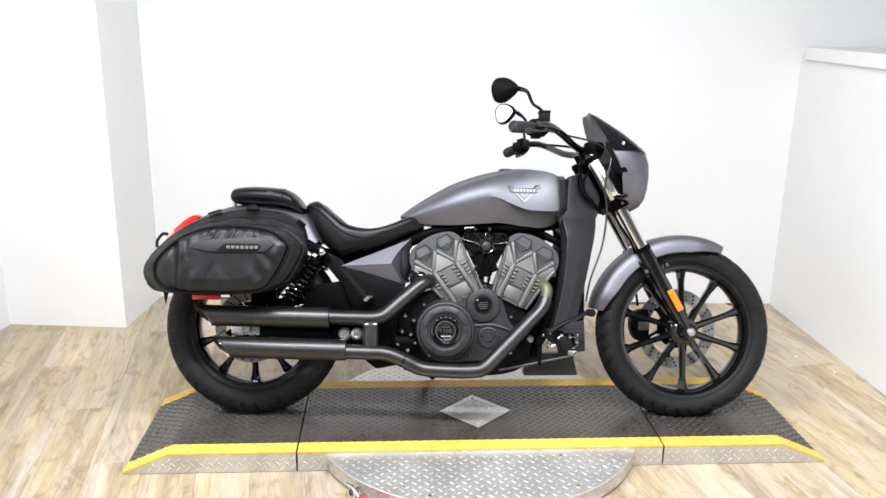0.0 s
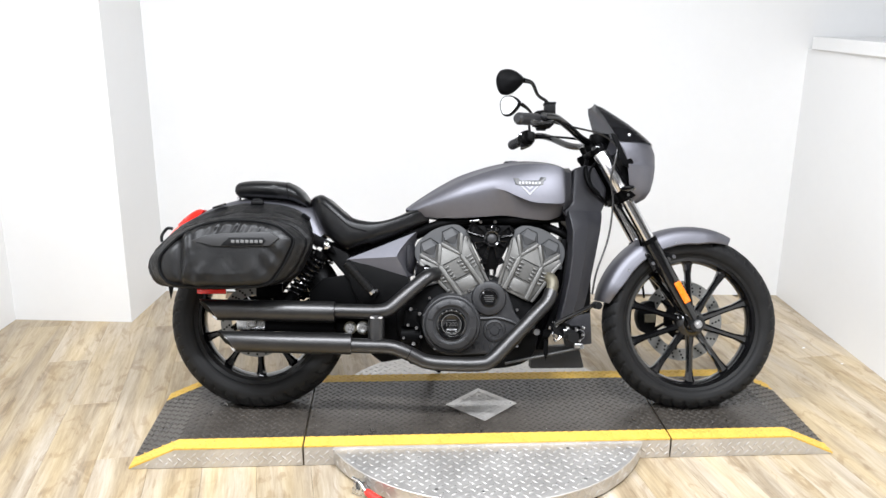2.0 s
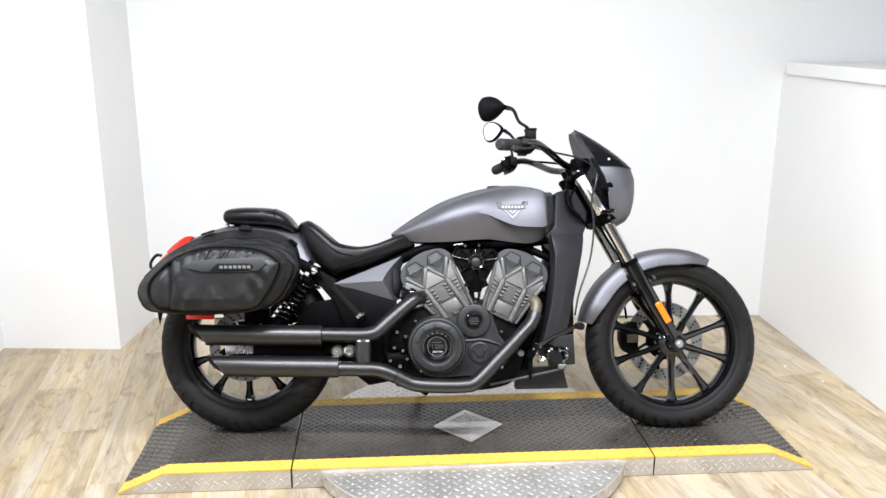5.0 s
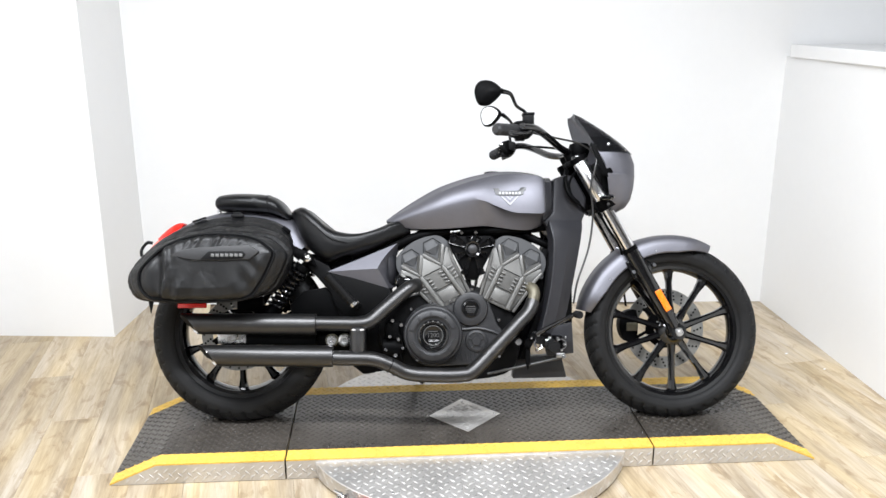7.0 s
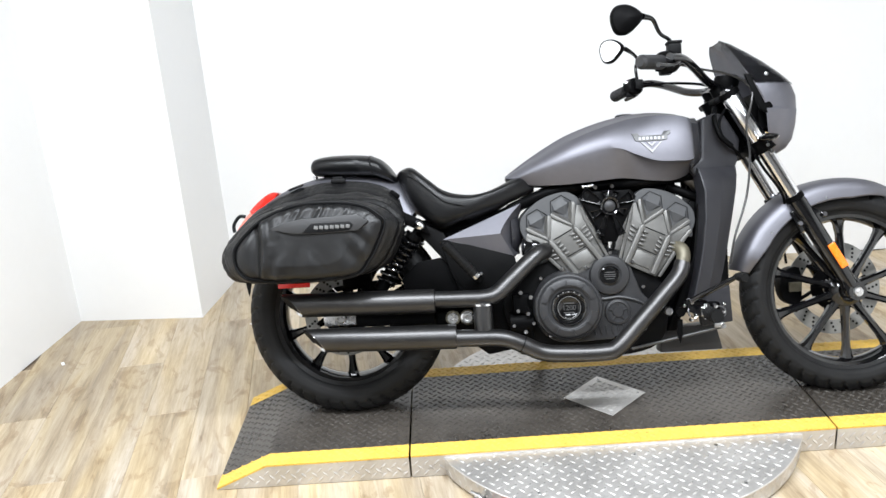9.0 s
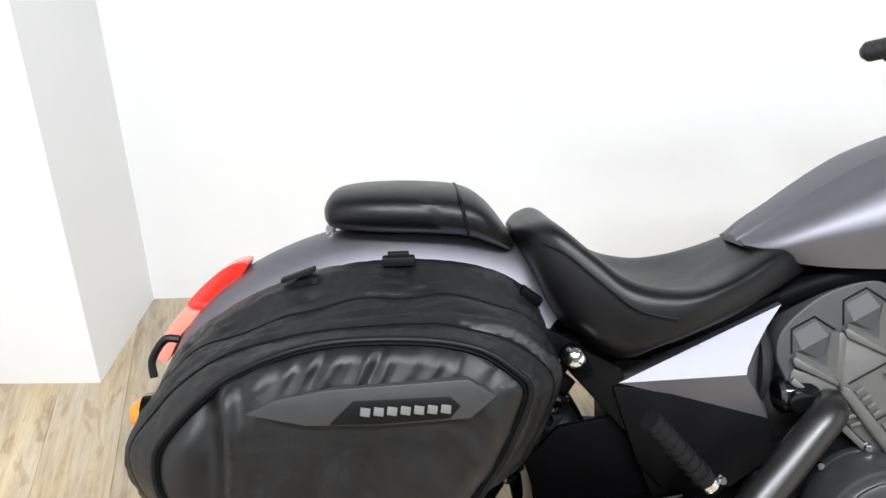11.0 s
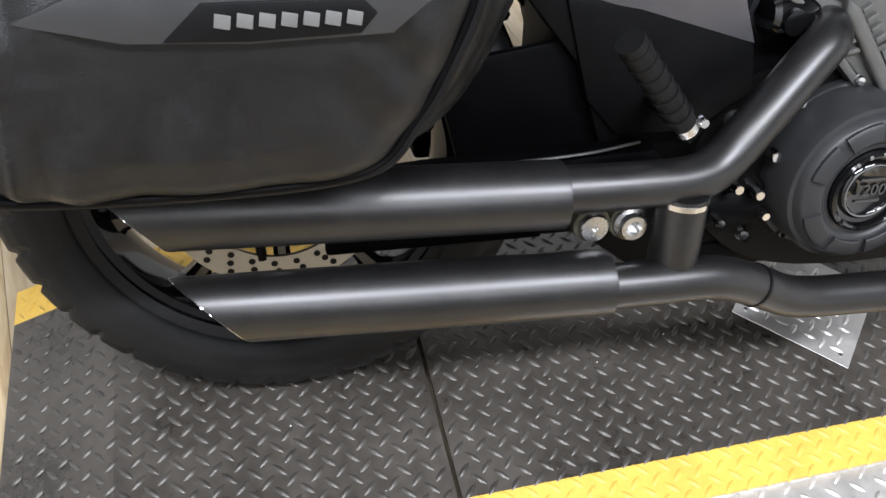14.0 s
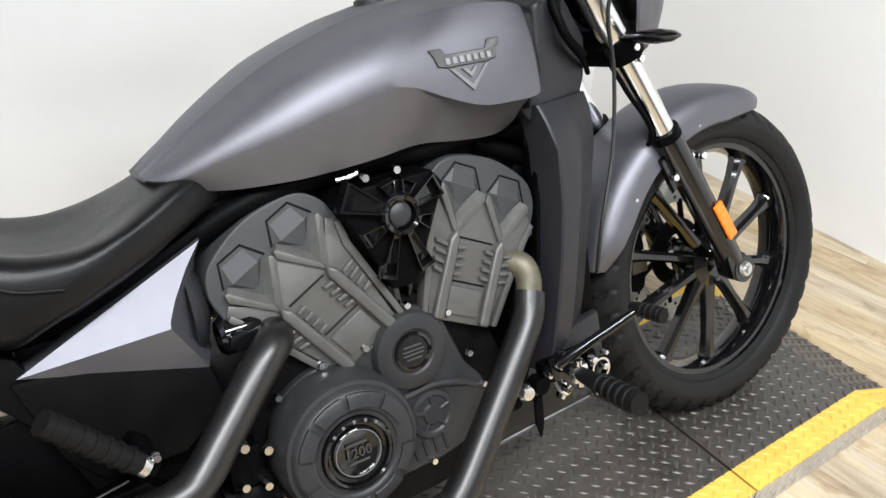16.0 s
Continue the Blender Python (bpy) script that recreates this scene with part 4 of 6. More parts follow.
def cylinder(base, tilt, shear, name):
    """One cylinder with its finned plate and head cover, built upright, then sheared and tipped about its base."""
    m = Matrix.Translation(Vector(base)) @ Matrix.Rotation(radians(tilt), 4, "Y")
    face = lambda v: -0.112 + 0.10 * v

    def put(pname, bm, mat, parent, label="", smooth=38):
        for q in bm.verts:
            q.co.x += shear * (min(q.co.z, 0.15) - 0.136)
        bm.transform(m)
        return part(pname, bm, mat, parent, label, smooth)

    def slab(outline, out, deep=0.02, bevel=0.003, seg=2):
        """An outline lying on the sloping face, standing out by so much."""
        bm = prism(outline, -out, deep, bevel, seg)
        for q in bm.verts:
            q.co.y += face(q.co.z)
        return bm

    barrel = put(name, prism([(-0.062, -0.01), (0.062, -0.01), (0.082, 0.20), (-0.082, 0.20)], -0.09, 0.095, 0.008), FINS, bike, "grey coated engine cylinder")
    dome = flat_curve([(-0.094, 0.150), (-0.104, 0.178), (-0.098, 0.214), (-0.070, 0.242), (0.0, 0.256), (0.070, 0.242), (0.098, 0.214), (0.104, 0.178), (0.094, 0.150)], 5)
    head = put("cylinder_head", slab(dome, 0.0, 0.18, 0.016, 4), HEAD, barrel, "charcoal coated cylinder head")
    # the plate reaches up between the two bosses and out to the head's corners
    put("side_plate", slab([(-0.056, 0.0), (0.056, 0.0), (0.082, 0.130), (0.100, 0.176), (0.088, 0.186), (0.043, 0.136), (0.006, 0.196), (-0.006, 0.196), (-0.043, 0.136), (-0.088, 0.186), (-0.100, 0.176), (-0.082, 0.130)], 0.005, 0.02, 0.003), FINS, barrel)
    for s in (-1, 1):
        cx = s * 0.043
        put("long_rib", slab([(cx - 0.009, 0.002), (cx + 0.009, 0.002), (cx + 0.009, 0.124), (cx, 0.140), (cx - 0.009, 0.124)], 0.017, 0.01, 0.0055, 3), FINS, barrel)
        put("edge_rib", slab([(s * 0.060, 0.004), (s * 0.070, 0.004), (s * 0.094, 0.140), (s * 0.103, 0.172), (s * 0.094, 0.176), (s * 0.082, 0.142)], 0.010, 0.012, 0.003), FINS, barrel)
        # the bright chevron, standing proud, with a flat inner ledge
        for q in (-1, 1):
            put("chevron_arm", slab([(cx, 0.130), (cx + q * 0.043, 0.190), (cx + q * 0.041, 0.200), (cx + q * 0.036, 0.202), (cx, 0.146)], 0.011, 0.012, 0.002), FINS, barrel)
            ledge = bmesh.new()
            front = [(cx, 0.145, 0.011), (cx + q * 0.037, 0.201, 0.011), (cx + q * 0.027, 0.205, -0.001), (cx, 0.163, -0.001)]
            a = [ledge.verts.new((u, face(v) - h, v)) for u, v, h in front]
            b = [ledge.verts.new((u, face(v) + 0.008, v)) for u, v, h in front]
            ledge.faces.new(a)
            ledge.faces.new(b[::-1])
            for e in range(4):
                ledge.faces.new((a[e], a[(e + 1) % 4], b[(e + 1) % 4], b[e]))
            put("chevron_ledge", ledge, FINS, barrel, "", 20)
        boss = bmesh.new()
        ring = [(-0.018, 0.232), (0.018, 0.232), (0.034, 0.205), (0.0, 0.172), (-0.034, 0.205)]
        low = [boss.verts.new((cx + u, face(v) + 0.001, v)) for u, v in ring]
        pa, pb = [boss.verts.new((cx + u, face(0.2) - 0.006, 0.204)) for u in (-0.022, 0.022)]
        for f in ((low[0], low[1], pb, pa), (low[1], low[2], pb), (low[2], low[3], pb), (low[3], pa, pb), (low[3], low[4], pa), (low[4], low[0], pa), low[::-1]):
            boss.faces.new(f)
        put("head_boss", bevelled(boss, 0.0016, 1), HEAD, head, "dark faceted head boss", 20)
        # a black tube gives the dark of a groove round the boss
        groove = [(cx + u, face(v) - 0.0002, v) for u, v in ((-0.036, 0.204), (-0.019, 0.235), (0.019, 0.235), (0.036, 0.204))]
        put("head_groove", tube(groove, 0.0017, 6, 0), PIPING, head)
        for k in range(4):
            v = 0.070 + 0.0135 * k
            u0, u1 = cx + s * 0.010, cx + s * (0.026 + 0.002 * k)
            put("fin", slab([(u0, v), (u1, v + 0.004), (u1, v + 0.0095), (u0, v + 0.006)], 0.013, 0.01, 0.0018), FINS, barrel)
            u0, u1 = cx - s * 0.010, cx - s * 0.025
            put("fin", slab([(u0, v), (u1, v + 0.002), (u1, v + 0.0075), (u0, v + 0.006)], 0.013, 0.01, 0.0018), FINS, barrel)
    # recess shade drawn as black tubes; the plate itself is uncut
    for v in (0.062, 0.128):
        put("plate_groove", tube([(-0.032, face(v) - 0.0052, v), (0.032, face(v) - 0.0052, v)], 0.0016, 6, 0), PIPING, barrel)
    put("lower_panel", slab([(-0.030, 0.012), (0.030, 0.012), (0.030, 0.055), (-0.030, 0.055)], 0.009, 0.01, 0.003), FINS, barrel)
    return barrel


cylinder((-0.0364, 0.0, 0.4195), -27.5, -0.15, "rear_cylinder")
cylinder((0.1326, 0.0, 0.415), 26.0, 0.02, "front_cylinder")

# the black cover in the valley of the engine: framed vanes fan out from a ring
vee = part("valley_cover", prism([(-0.040, 0.645), (-0.025, 0.660), (0.115, 0.662), (0.132, 0.640), (0.082, 0.540), (0.066, 0.505), (0.026, 0.505), (0.012, 0.54)], -0.132, -0.05, 0.006), BLACK, bike, "black valley cover")
HC = Vector((0.048, -0.132, 0.614))
part("horn_ring", lathe([(0.031, 0), (0.030, -0.016), (0.0275, -0.0195), (0.022, -0.017), (0.020, -0.006), (0, -0.006)], HC, "y", 40), GLOSS, vee, "glossy black ring")
part("horn_centre", lathe([(0.018, -0.004), (0.017, -0.013), (0.012, -0.017), (0, -0.018)], HC, "y", 28), CASE, vee, "dark round centre")
for k in range(8):
    t = radians(22 + 45 * k)
    part("ring_stud", lathe([(0, -0.0205), (0.002, -0.02), (0.0032, -0.0175), (0, -0.0175)], HC + Vector((0.026 * math.cos(t), 0, 0.026 * math.sin(t))), "y", 8), GLOSS, vee)
for t, r1, wide in ((22, 0.078, 0.019), (62, 0.052, 0.013), (104, 0.050, 0.013), (152, 0.092, 0.024), (205, 0.064, 0.013), (250, 0.096, 0.013), (291, 0.096, 0.013), (336, 0.056, 0.012)):
    d = Vector((math.cos(radians(t)), 0, math.sin(radians(t))))
    e = Vector((-d.z, 0, d.x))
    bm = bmesh.new()
    near, far = wide * 0.42, wide
    a = [bm.verts.new(HC + d * r + e * w + Vector((0, 0.004, 0))) for r, w in ((0.029, -near), (r1, -far), (r1, far), (0.029, near))]
    b = [bm.verts.new(HC + d * r + e * w + Vector((0, y, 0))) for r, w, y in ((0.030, -near * 0.9, -0.013), (r1 - 0.003, -far * 0.92, -0.010), (r1 - 0.003, far * 0.92, -0.010), (0.030, near * 0.9, -0.013))]
    mid = sum((v.co for v in b), Vector()) / 4
    lip = [bm.verts.new(v.co.lerp(mid, 0.16) + Vector((0, 0.0005, 0))) for v in b]
    pit = [bm.verts.new(v.co.lerp(mid, 0.24) + Vector((0, 0.011, 0))) for v in b]
    for one, two in ((a, b), (b, lip), (lip, pit)):
        for i in range(4):
            bm.faces.new((one[i], one[(i + 1) % 4], two[(i + 1) % 4], two[i]))
    bm.faces.new(pit)
    part("vane", bevelled(bm, 0.0010, 1), GLOSS, vee, "glossy black framed vane", 25)
part("valley_link", joined(prism([(0.024, 0.53), (0.042, 0.53), (0.046, 0.47), (0.036, 0.455), (0.026, 0.47)], -0.11, -0.05, 0.006), prism([(0.056, 0.53), (0.070, 0.53), (0.066, 0.49), (0.058, 0.475)], -0.11, -0.05, 0.006)), GLOSS, bike)
for x, z in ((0.01, 0.672), (0.06, 0.673)):
    part("frame_bolt", bolt((x, -0.12, z), 0.007, 0.012), CHROME, bike, "bright bolt head")
part("fuel_line", tube([(-0.028, -0.118, 0.676), (-0.012, -0.122, 0.677), (0.004, -0.12, 0.680)], 0.0036, 8), STEEL, bike)
part("upper_frame", joined(tube([(-0.25, -0.045, 0.62), (-0.10, -0.07, 0.672), (0.15, -0.075, 0.685), (0.33, -0.06, 0.70)], 0.018), tube([(-0.25, 0.085, 0.62), (-0.10, 0.095, 0.672), (0.15, 0.09, 0.685), (0.33, 0.06, 0.70)], 0.018)), BLACK, bike, "black frame tubes")
part("frame_cross_tube", tube([(0.24, -0.05, 0.668), (0.30, -0.055, 0.640), (0.36, -0.05, 0.615)], 0.014), BLACK, bike)
part("throttle_body", joined(tube([(-0.222, -0.085, 0.50), (-0.216, -0.085, 0.50), (-0.178, -0.085, 0.50), (-0.165, -0.085, 0.50)], [0.022, 0.027, 0.027, 0.022], 24, 0), rod((-0.20, -0.118, 0.498), (-0.20, -0.085, 0.50), 0.015, 16)), GLOSS, bike)
part("starter", joined(rod((-0.27, -0.10, 0.27), (-0.20, -0.10, 0.27), 0.035, 20), box((-0.235, -0.11, 0.33), (0.05, 0.05, 0.06), 0.008)), BLACK, bike)
for k, (x, z) in enumerate(((-0.205, 0.35), (-0.215, 0.30), (-0.20, 0.27), (-0.225, 0.245), (-0.245, 0.31), (-0.26, 0.265), (-0.235, 0.365))):
    part("hose_fitting", bolt((x, -0.135, z), 0.008 - 0.0008 * (k % 3), 0.014), CHROME, bike, "bright hose fitting")
part("oil_hose", tube([(-0.21, -0.12, 0.36), (-0.225, -0.13, 0.33), (-0.205, -0.13, 0.30), (-0.21, -0.125, 0.26), (-0.20, -0.12, 0.22)], 0.005, 8), BLACK, bike)

# black blocks added so the gaps round the engine stay dark
part("airbox", box((0.06, 0, 0.648), (0.42, 0.10, 0.075), 0.012), BLACK, bike, "black filler closing the gap under the tank")
part("lower_frame", prism([(-0.43, 0.41), (-0.24, 0.42), (-0.18, 0.20), (-0.34, 0.17), (-0.47, 0.27)], -0.085, 0.085, 0.010), BLACK, bike, "black filler closing the gap behind the engine")
part("engine_mount", prism([(0.16, 0.40), (0.25, 0.50), (0.32, 0.64), (0.35, 0.64), (0.31, 0.42), (0.23, 0.24), (0.17, 0.26)], -0.055, 0.055, 0.008), BLACK, bike, "black filler closing the gap ahead of the front cylinder")

# added black sheet that darkens the opening near the swing arm
part("pivot_plate", prism([(-0.60, 0.42), (-0.55, 0.47), (-0.43, 0.49), (-0.40, 0.35), (-0.58, 0.345)], -0.10, -0.088, 0.004), BLACK, bike, "black filler closing the gap by the swing arm pivot")
part("brake_line", tube([(-0.66, -0.148, 0.368), (-0.56, -0.15, 0.368), (-0.45, -0.15, 0.373), (-0.38, -0.14, 0.378)], 0.0018, 8), BADGE, bike, "thin bright brake line")
for x in (-0.60, -0.505):
    part("line_clip", bolt((x, -0.15, 0.358), 0.006, 0.008), CHROME, bike)

# exhaust
def muffler(x0, x1, y, zc, r, slope, name):
    d = Vector((1, 0, slope)).normalized()
    a = Vector((x0, y + 0.014, zc - slope * (x1 - x0)))
    b = Vector((x1, y, zc))
    rings = []
    n = 40
    for f in (0.0, 0.012, 0.5, 0.98, 1.0):
        p = a.lerp(b, f)
        ring = []
        for k in range(n):
            t = 2 * math.pi * k / n
            off = Vector((0, math.cos(t), math.sin(t))) * r * (0.985 if f in (0.0, 1.0) else 1.0)
            cut = Vector((-(math.sin(t) * 0.030 + math.cos(t) * 0.020) * (1 - f) ** 6, 0, 0))
            ring.append(p + off + cut)
        rings.append(ring)
    body = part(name, loft(rings, caps=False), EXHAUST, bike, "satin black slash-cut muffler")
    inner, outer = [], []
    for k in range(n):
        t = 2 * math.pi * k / n
        cut = Vector((-(math.sin(t) * 0.030 + math.cos(t) * 0.020) - 0.001, 0, 0))
        outer.append(a + Vector((0, math.cos(t), math.sin(t))) * r * 0.975 + cut)
        inner.append(a + Vector((0, math.cos(t), math.sin(t))) * r * 0.78 + cut + Vector((0.004, 0, 0)))
    deep = [p + Vector((0.12, 0, 0)) for p in inner]
    part("muffler_tip", loft([[p + Vector((0.02, 0, 0)) for p in outer], outer, inner], caps=False), CHROME, body, "bright slash-cut tip ring")
    part("muffler_core", loft([inner, deep]), PIPING, body)
    part("muffler_step", lathe([(r * 0.985, -0.002), (r * 0.97, 0.001), (r * 0.80, 0.002), (r * 0.70, -0.004)], b, "x", 40), EXHAUST, body)
    return body


muffler(-0.930, -0.495, -0.207, 0.358, 0.0365, -0.012, "upper_muffler")
muffler(-0.864, -0.436, -0.220, 0.251, 0.0365, -0.012, "lower_muffler")
part("upper_pipe", tube([(-0.53, -0.205, 0.362), (-0.42, -0.204, 0.360), (-0.345, -0.200, 0.360), (-0.305, -0.190, 0.372), (-0.26, -0.175, 0.410), (-0.20, -0.152, 0.462), (-0.172, -0.138, 0.482), (-0.155, -0.115, 0.486), (-0.15, -0.08, 0.49)], [0.0255] * 9, 22, 7), EXHAUST, bike, "satin black upper exhaust pipe")
low_pipe = part("lower_pipe", tube([(-0.47, -0.222, 0.246), (-0.38, -0.221, 0.244), (-0.30, -0.218, 0.240), (-0.24, -0.212, 0.218), (-0.18, -0.205, 0.190), (-0.10, -0.203, 0.182), (0.0, -0.203, 0.182), (0.045, -0.200, 0.196), (0.12, -0.180, 0.268), (0.20, -0.155, 0.348), (0.245, -0.138, 0.395), (0.262, -0.126, 0.43)], [0.0255] * 12, 22, 7), EXHAUST, bike, "satin black lower exhaust pipe")
part("pipe_clamp", tube([(-0.243, -0.2125, 0.2195), (-0.2395, -0.212, 0.2178)], 0.0268, 22, 0), PIPING, low_pipe)
part("header_bend", tube([(0.258, -0.128, 0.425), (0.266, -0.122, 0.45), (0.262, -0.11, 0.472), (0.24, -0.08, 0.482)], 0.021, 18), BRONZE, bike, "heat-tinted header bend")
part("pipe_link", joined(lathe([(0.0, 0.052), (0.0275, 0.052), (0.0285, 0.045), (0.0285, -0.05), (0.02, -0.055), (0, -0.055)], (-0.352, -0.206, 0.296), "z", 28)), EXHAUST, bike, "black link between the two pipes")
part("link_band", lathe([(0.0295, 0.048), (0.0295, 0.042), (0.028, 0.042), (0.028, 0.048)], (-0.352, -0.206, 0.296), "z", 28, True), CHROME, bike)
for x, r, prof in ((-0.444, 0.017, ((0, -0.007), (0.003, -0.007), (0.0034, -0.010), (0.0155, -0.010), (0.017, -0.008), (0.017, 0), (0, 0))), (-0.400, 0.018, ((0, -0.006), (0.008, -0.006), (0.0088, -0.016), (0.0145, -0.016), (0.0155, -0.008), (0.020, -0.006), (0.020, 0), (0, 0)))):
    b = part("hanger_bolt", lathe(prof, (x, -0.182, 0.302), "y", 28), STEEL, bike, "bright muffler hanger bolt")
    part("hanger_washer", lathe([(0, -0.003), (r * 1.25, -0.003), (r * 1.3, 0), (r * 1.3, 0.016), (0, 0.016)], (x, -0.179, 0.302), "y", 28), BRONZE, b)
part("muffler_hanger", joined(box((-0.447, -0.15, 0.302), (0.10, 0.02, 0.045), 0.006), box((-0.62, -0.17, 0.305), (0.24, 0.012, 0.035), 0.004)), BLACK, bike)
part("side_stand", tube([(-0.20, 0.14, 0.17), (-0.16, 0.24, 0.12), (-0.13, 0.30, 0.095)], 0.012), BLACK, bike)

# passenger peg
peg = part("passenger_peg", tube([(-0.371, -0.212, 0.432), (-0.454, -0.236, 0.528)], [0.0135, 0.015], 18, 0), GRIP, bike, "folded black rubber passenger peg")
for k in range(7):
    f = 0.12 + 0.78 * k / 6
    p = Vector((-0.371, -0.212, 0.432)).lerp(Vector((-0.454, -0.236, 0.528)), f)
    d = Vector((-0.083, -0.024, 0.096)).normalized()
    part("peg_rib", tube([p - d * 0.0025, p + d * 0.0025], 0.0158, 16, 0), GRIP, peg)
part("peg_mount", box((-0.361, -0.168, 0.422), (0.026, 0.085, 0.022), 0.004, Matrix.Rotation(radians(40), 3, "Y")), BLACK, bike, "black peg mount")
part("peg_collar", tube([(-0.375, -0.213, 0.436), (-0.364, -0.210, 0.423)], 0.0125, 16, 0), STEEL, peg, "bright steel collar")
part("peg_bolt", bolt((-0.351, -0.210, 0.433), 0.006, 0.01), CHROME, peg)
part("frame_pivot_bolt", bolt((-0.265, -0.135, 0.396), 0.012, 0.012, n=24), STEEL, bike)

# radiator and frame neck
part("neck_cowl", prism([(0.298, 0.716), (0.334, 0.745), (0.340, 0.865), (0.385, 0.880), (0.42, 0.878), (0.466, 0.798), (0.458, 0.737), (0.440, 0.695), (0.434, 0.645), (0.350, 0.645)], -0.108, 0.108, 0.012, 3, y_at=lambda x, z: 0.03 if x > 0.40 else 0.0), COWL, bike, "matt grey frame neck cover")


def shroud(s):
    """The side shroud: an outer face that turns in towards the front, and a face turned to the rear."""
    rings = []
    for z, xr, xf, y in ((0.715, 0.322, 0.446, 0.118), (0.690, 0.326, 0.444, 0.132), (0.645, 0.334, 0.436, 0.146), (0.56, 0.332, 0.420, 0.146), (0.47, 0.320, 0.402, 0.144), (0.40, 0.306, 0.389, 0.142), (0.335, 0.290, 0.372, 0.140), (0.285, 0.276, 0.318, 0.134)):
        pts = [(xr - 0.012, 0.085), (xr - 0.004, y - 0.014), (xr, y - 0.002), (xr + 0.004, y), (xr + (xf - xr) * 0.52, y - 0.010), (xr + (xf - xr) * 0.56, y - 0.013), (xf - 0.004, y - 0.030), (xf, y - 0.034), (xf - 0.004, 0.08)]
        rings.append([(x, s * yy, z) for x, yy in pts])
    return loft(rings)


for s in (-1, 1):
    part("radiator_shroud", shroud(s), COWL, bike, "matt grey radiator side shroud", 24)
part("radiator", box((0.385, 0, 0.50), (0.035, 0.222, 0.30), 0.004), BLACK, bike, "black radiator core")
fins = bmesh.new()
for k in range(30):
    z = 0.365 + 0.28 * k / 29
    fins = joined(fins, box((0.404, 0, z), (0.004, 0.20, 0.003)))
tagged(part("radiator_fins", fins, HEAD, bike, "", 0), kind="stuff")
part("front_downtube", joined(prism([(0.335, 0.70), (0.36, 0.70), (0.33, 0.45), (0.24, 0.22), (0.21, 0.22), (0.30, 0.45)], -0.10, -0.06, 0.008), mirrored(prism([(0.335, 0.70), (0.36, 0.70), (0.33, 0.45), (0.24, 0.22), (0.21, 0.22), (0.30, 0.45)], -0.10, -0.06, 0.008))), BLACK, bike, "black frame downtubes")
part("belly_panel", prism([(0.205, 0.225), (0.30, 0.228), (0.372, 0.234), (0.392, 0.150), (0.196, 0.147)], -0.05, 0.02, 0.006), CASE, bike, "matt black lower engine panel")
part("mount_plate", prism([(0.29, 0.33), (0.40, 0.355), (0.405, 0.245), (0.31, 0.235)], -0.125, -0.105, 0.005), COWL, bike, "dark grey foot control plate")

# right foot controls
fpeg = part("rider_peg", tube([(0.312, -0.165, 0.285), (0.310, -0.215, 0.285), (0.308, -0.285, 0.285), (0.308, -0.312, 0.285)], [0.012, 0.0145, 0.019, 0.0185], 20, 3), GRIP, bike, "black rubber rider peg")
for k in range(5):
    part("peg_rib", lathe([(0.0172 + 0.0006 * k, -0.004), (0.0200 + 0.0003 * k, -0.002), (0.0200 + 0.0003 * k, 0.002), (0.0172 + 0.0006 * k, 0.004)], (0.3085, -0.228 - 0.016 * k, 0.285), "y", 20), GRIP, fpeg)
part("peg_clevis", joined(box((0.312, -0.165, 0.285), (0.030, 0.022, 0.030), 0.005), rod((0.312, -0.170, 0.262), (0.312, -0.170, 0.308), 0.006, 12)), CHROME, fpeg, "bright peg clevis")
part("control_bracket", joined(box((0.285, -0.15, 0.300), (0.075, 0.03, 0.035), 0.008), box((0.335, -0.14, 0.285), (0.05, 0.04, 0.05), 0.008), rod((0.24, -0.14, 0.285), (0.24, -0.165, 0.285), 0.014, 20)), BLACK, bike, "black forward control bracket")
part("bracket_arm", prism([(0.255, 0.325), (0.285, 0.330), (0.315, 0.318), (0.335, 0.292), (0.322, 0.270), (0.292, 0.268), (0.262, 0.288)], -0.168, -0.155, 0.004), GLOSS, bike, "glossy black pedal bracket")
for x, z, r in ((0.203, 0.291, 0.015), (0.340, 0.300, 0.008), (0.362, 0.282, 0.0075), (0.352, 0.262, 0.0065), (0.268, 0.262, 0.006), (0.248, 0.305, 0.006), (0.282, 0.274, 0.0055), (0.366, 0.305, 0.005), (0.272, 0.312, 0.006)):
    part("control_bolt", lathe([(0, -0.014), (r * 0.7, -0.013), (r, -0.006), (r, 0), (0, 0)], (x, -0.166, z), "y", 18), CHROME, bike, "bright control bolt")
part("return_spring", tube([(0.258, -0.176, 0.292), (0.262, -0.182, 0.276), (0.274, -0.180, 0.266), (0.286, -0.178, 0.272)], 0.0035, 8), CHROME, bike, "bright return spring")
part("clamp_ring", lathe([(0.0155, -0.006), (0.019, -0.006), (0.019, 0.006), (0.0155, 0.006)], (0.352, -0.172, 0.282), "y", 24, True), CHROME, bike, "bright clamp ring")
lever = part("brake_pedal", tube([(0.268, -0.176, 0.318), (0.300, -0.190, 0.337), (0.352, -0.214, 0.366), (0.392, -0.232, 0.389)], [0.0075, 0.0082, 0.0080, 0.0070], 12, 4), GLOSS, bike, "black brake pedal arm")
part("pedal_toe", tube([(0.392, -0.218, 0.389), (0.394, -0.236, 0.389), (0.398, -0.282, 0.389)], [0.0085, 0.0115, 0.0115], 14), GRIP, lever)
for k in range(4):
    part("toe_rib", lathe([(0.0118, -0.002), (0.0132, -0.001), (0.0132, 0.001), (0.0118, 0.002)], (0.395 + 0.001 * k, -0.242 - 0.011 * k, 0.389), "y", 16), GRIP, lever)
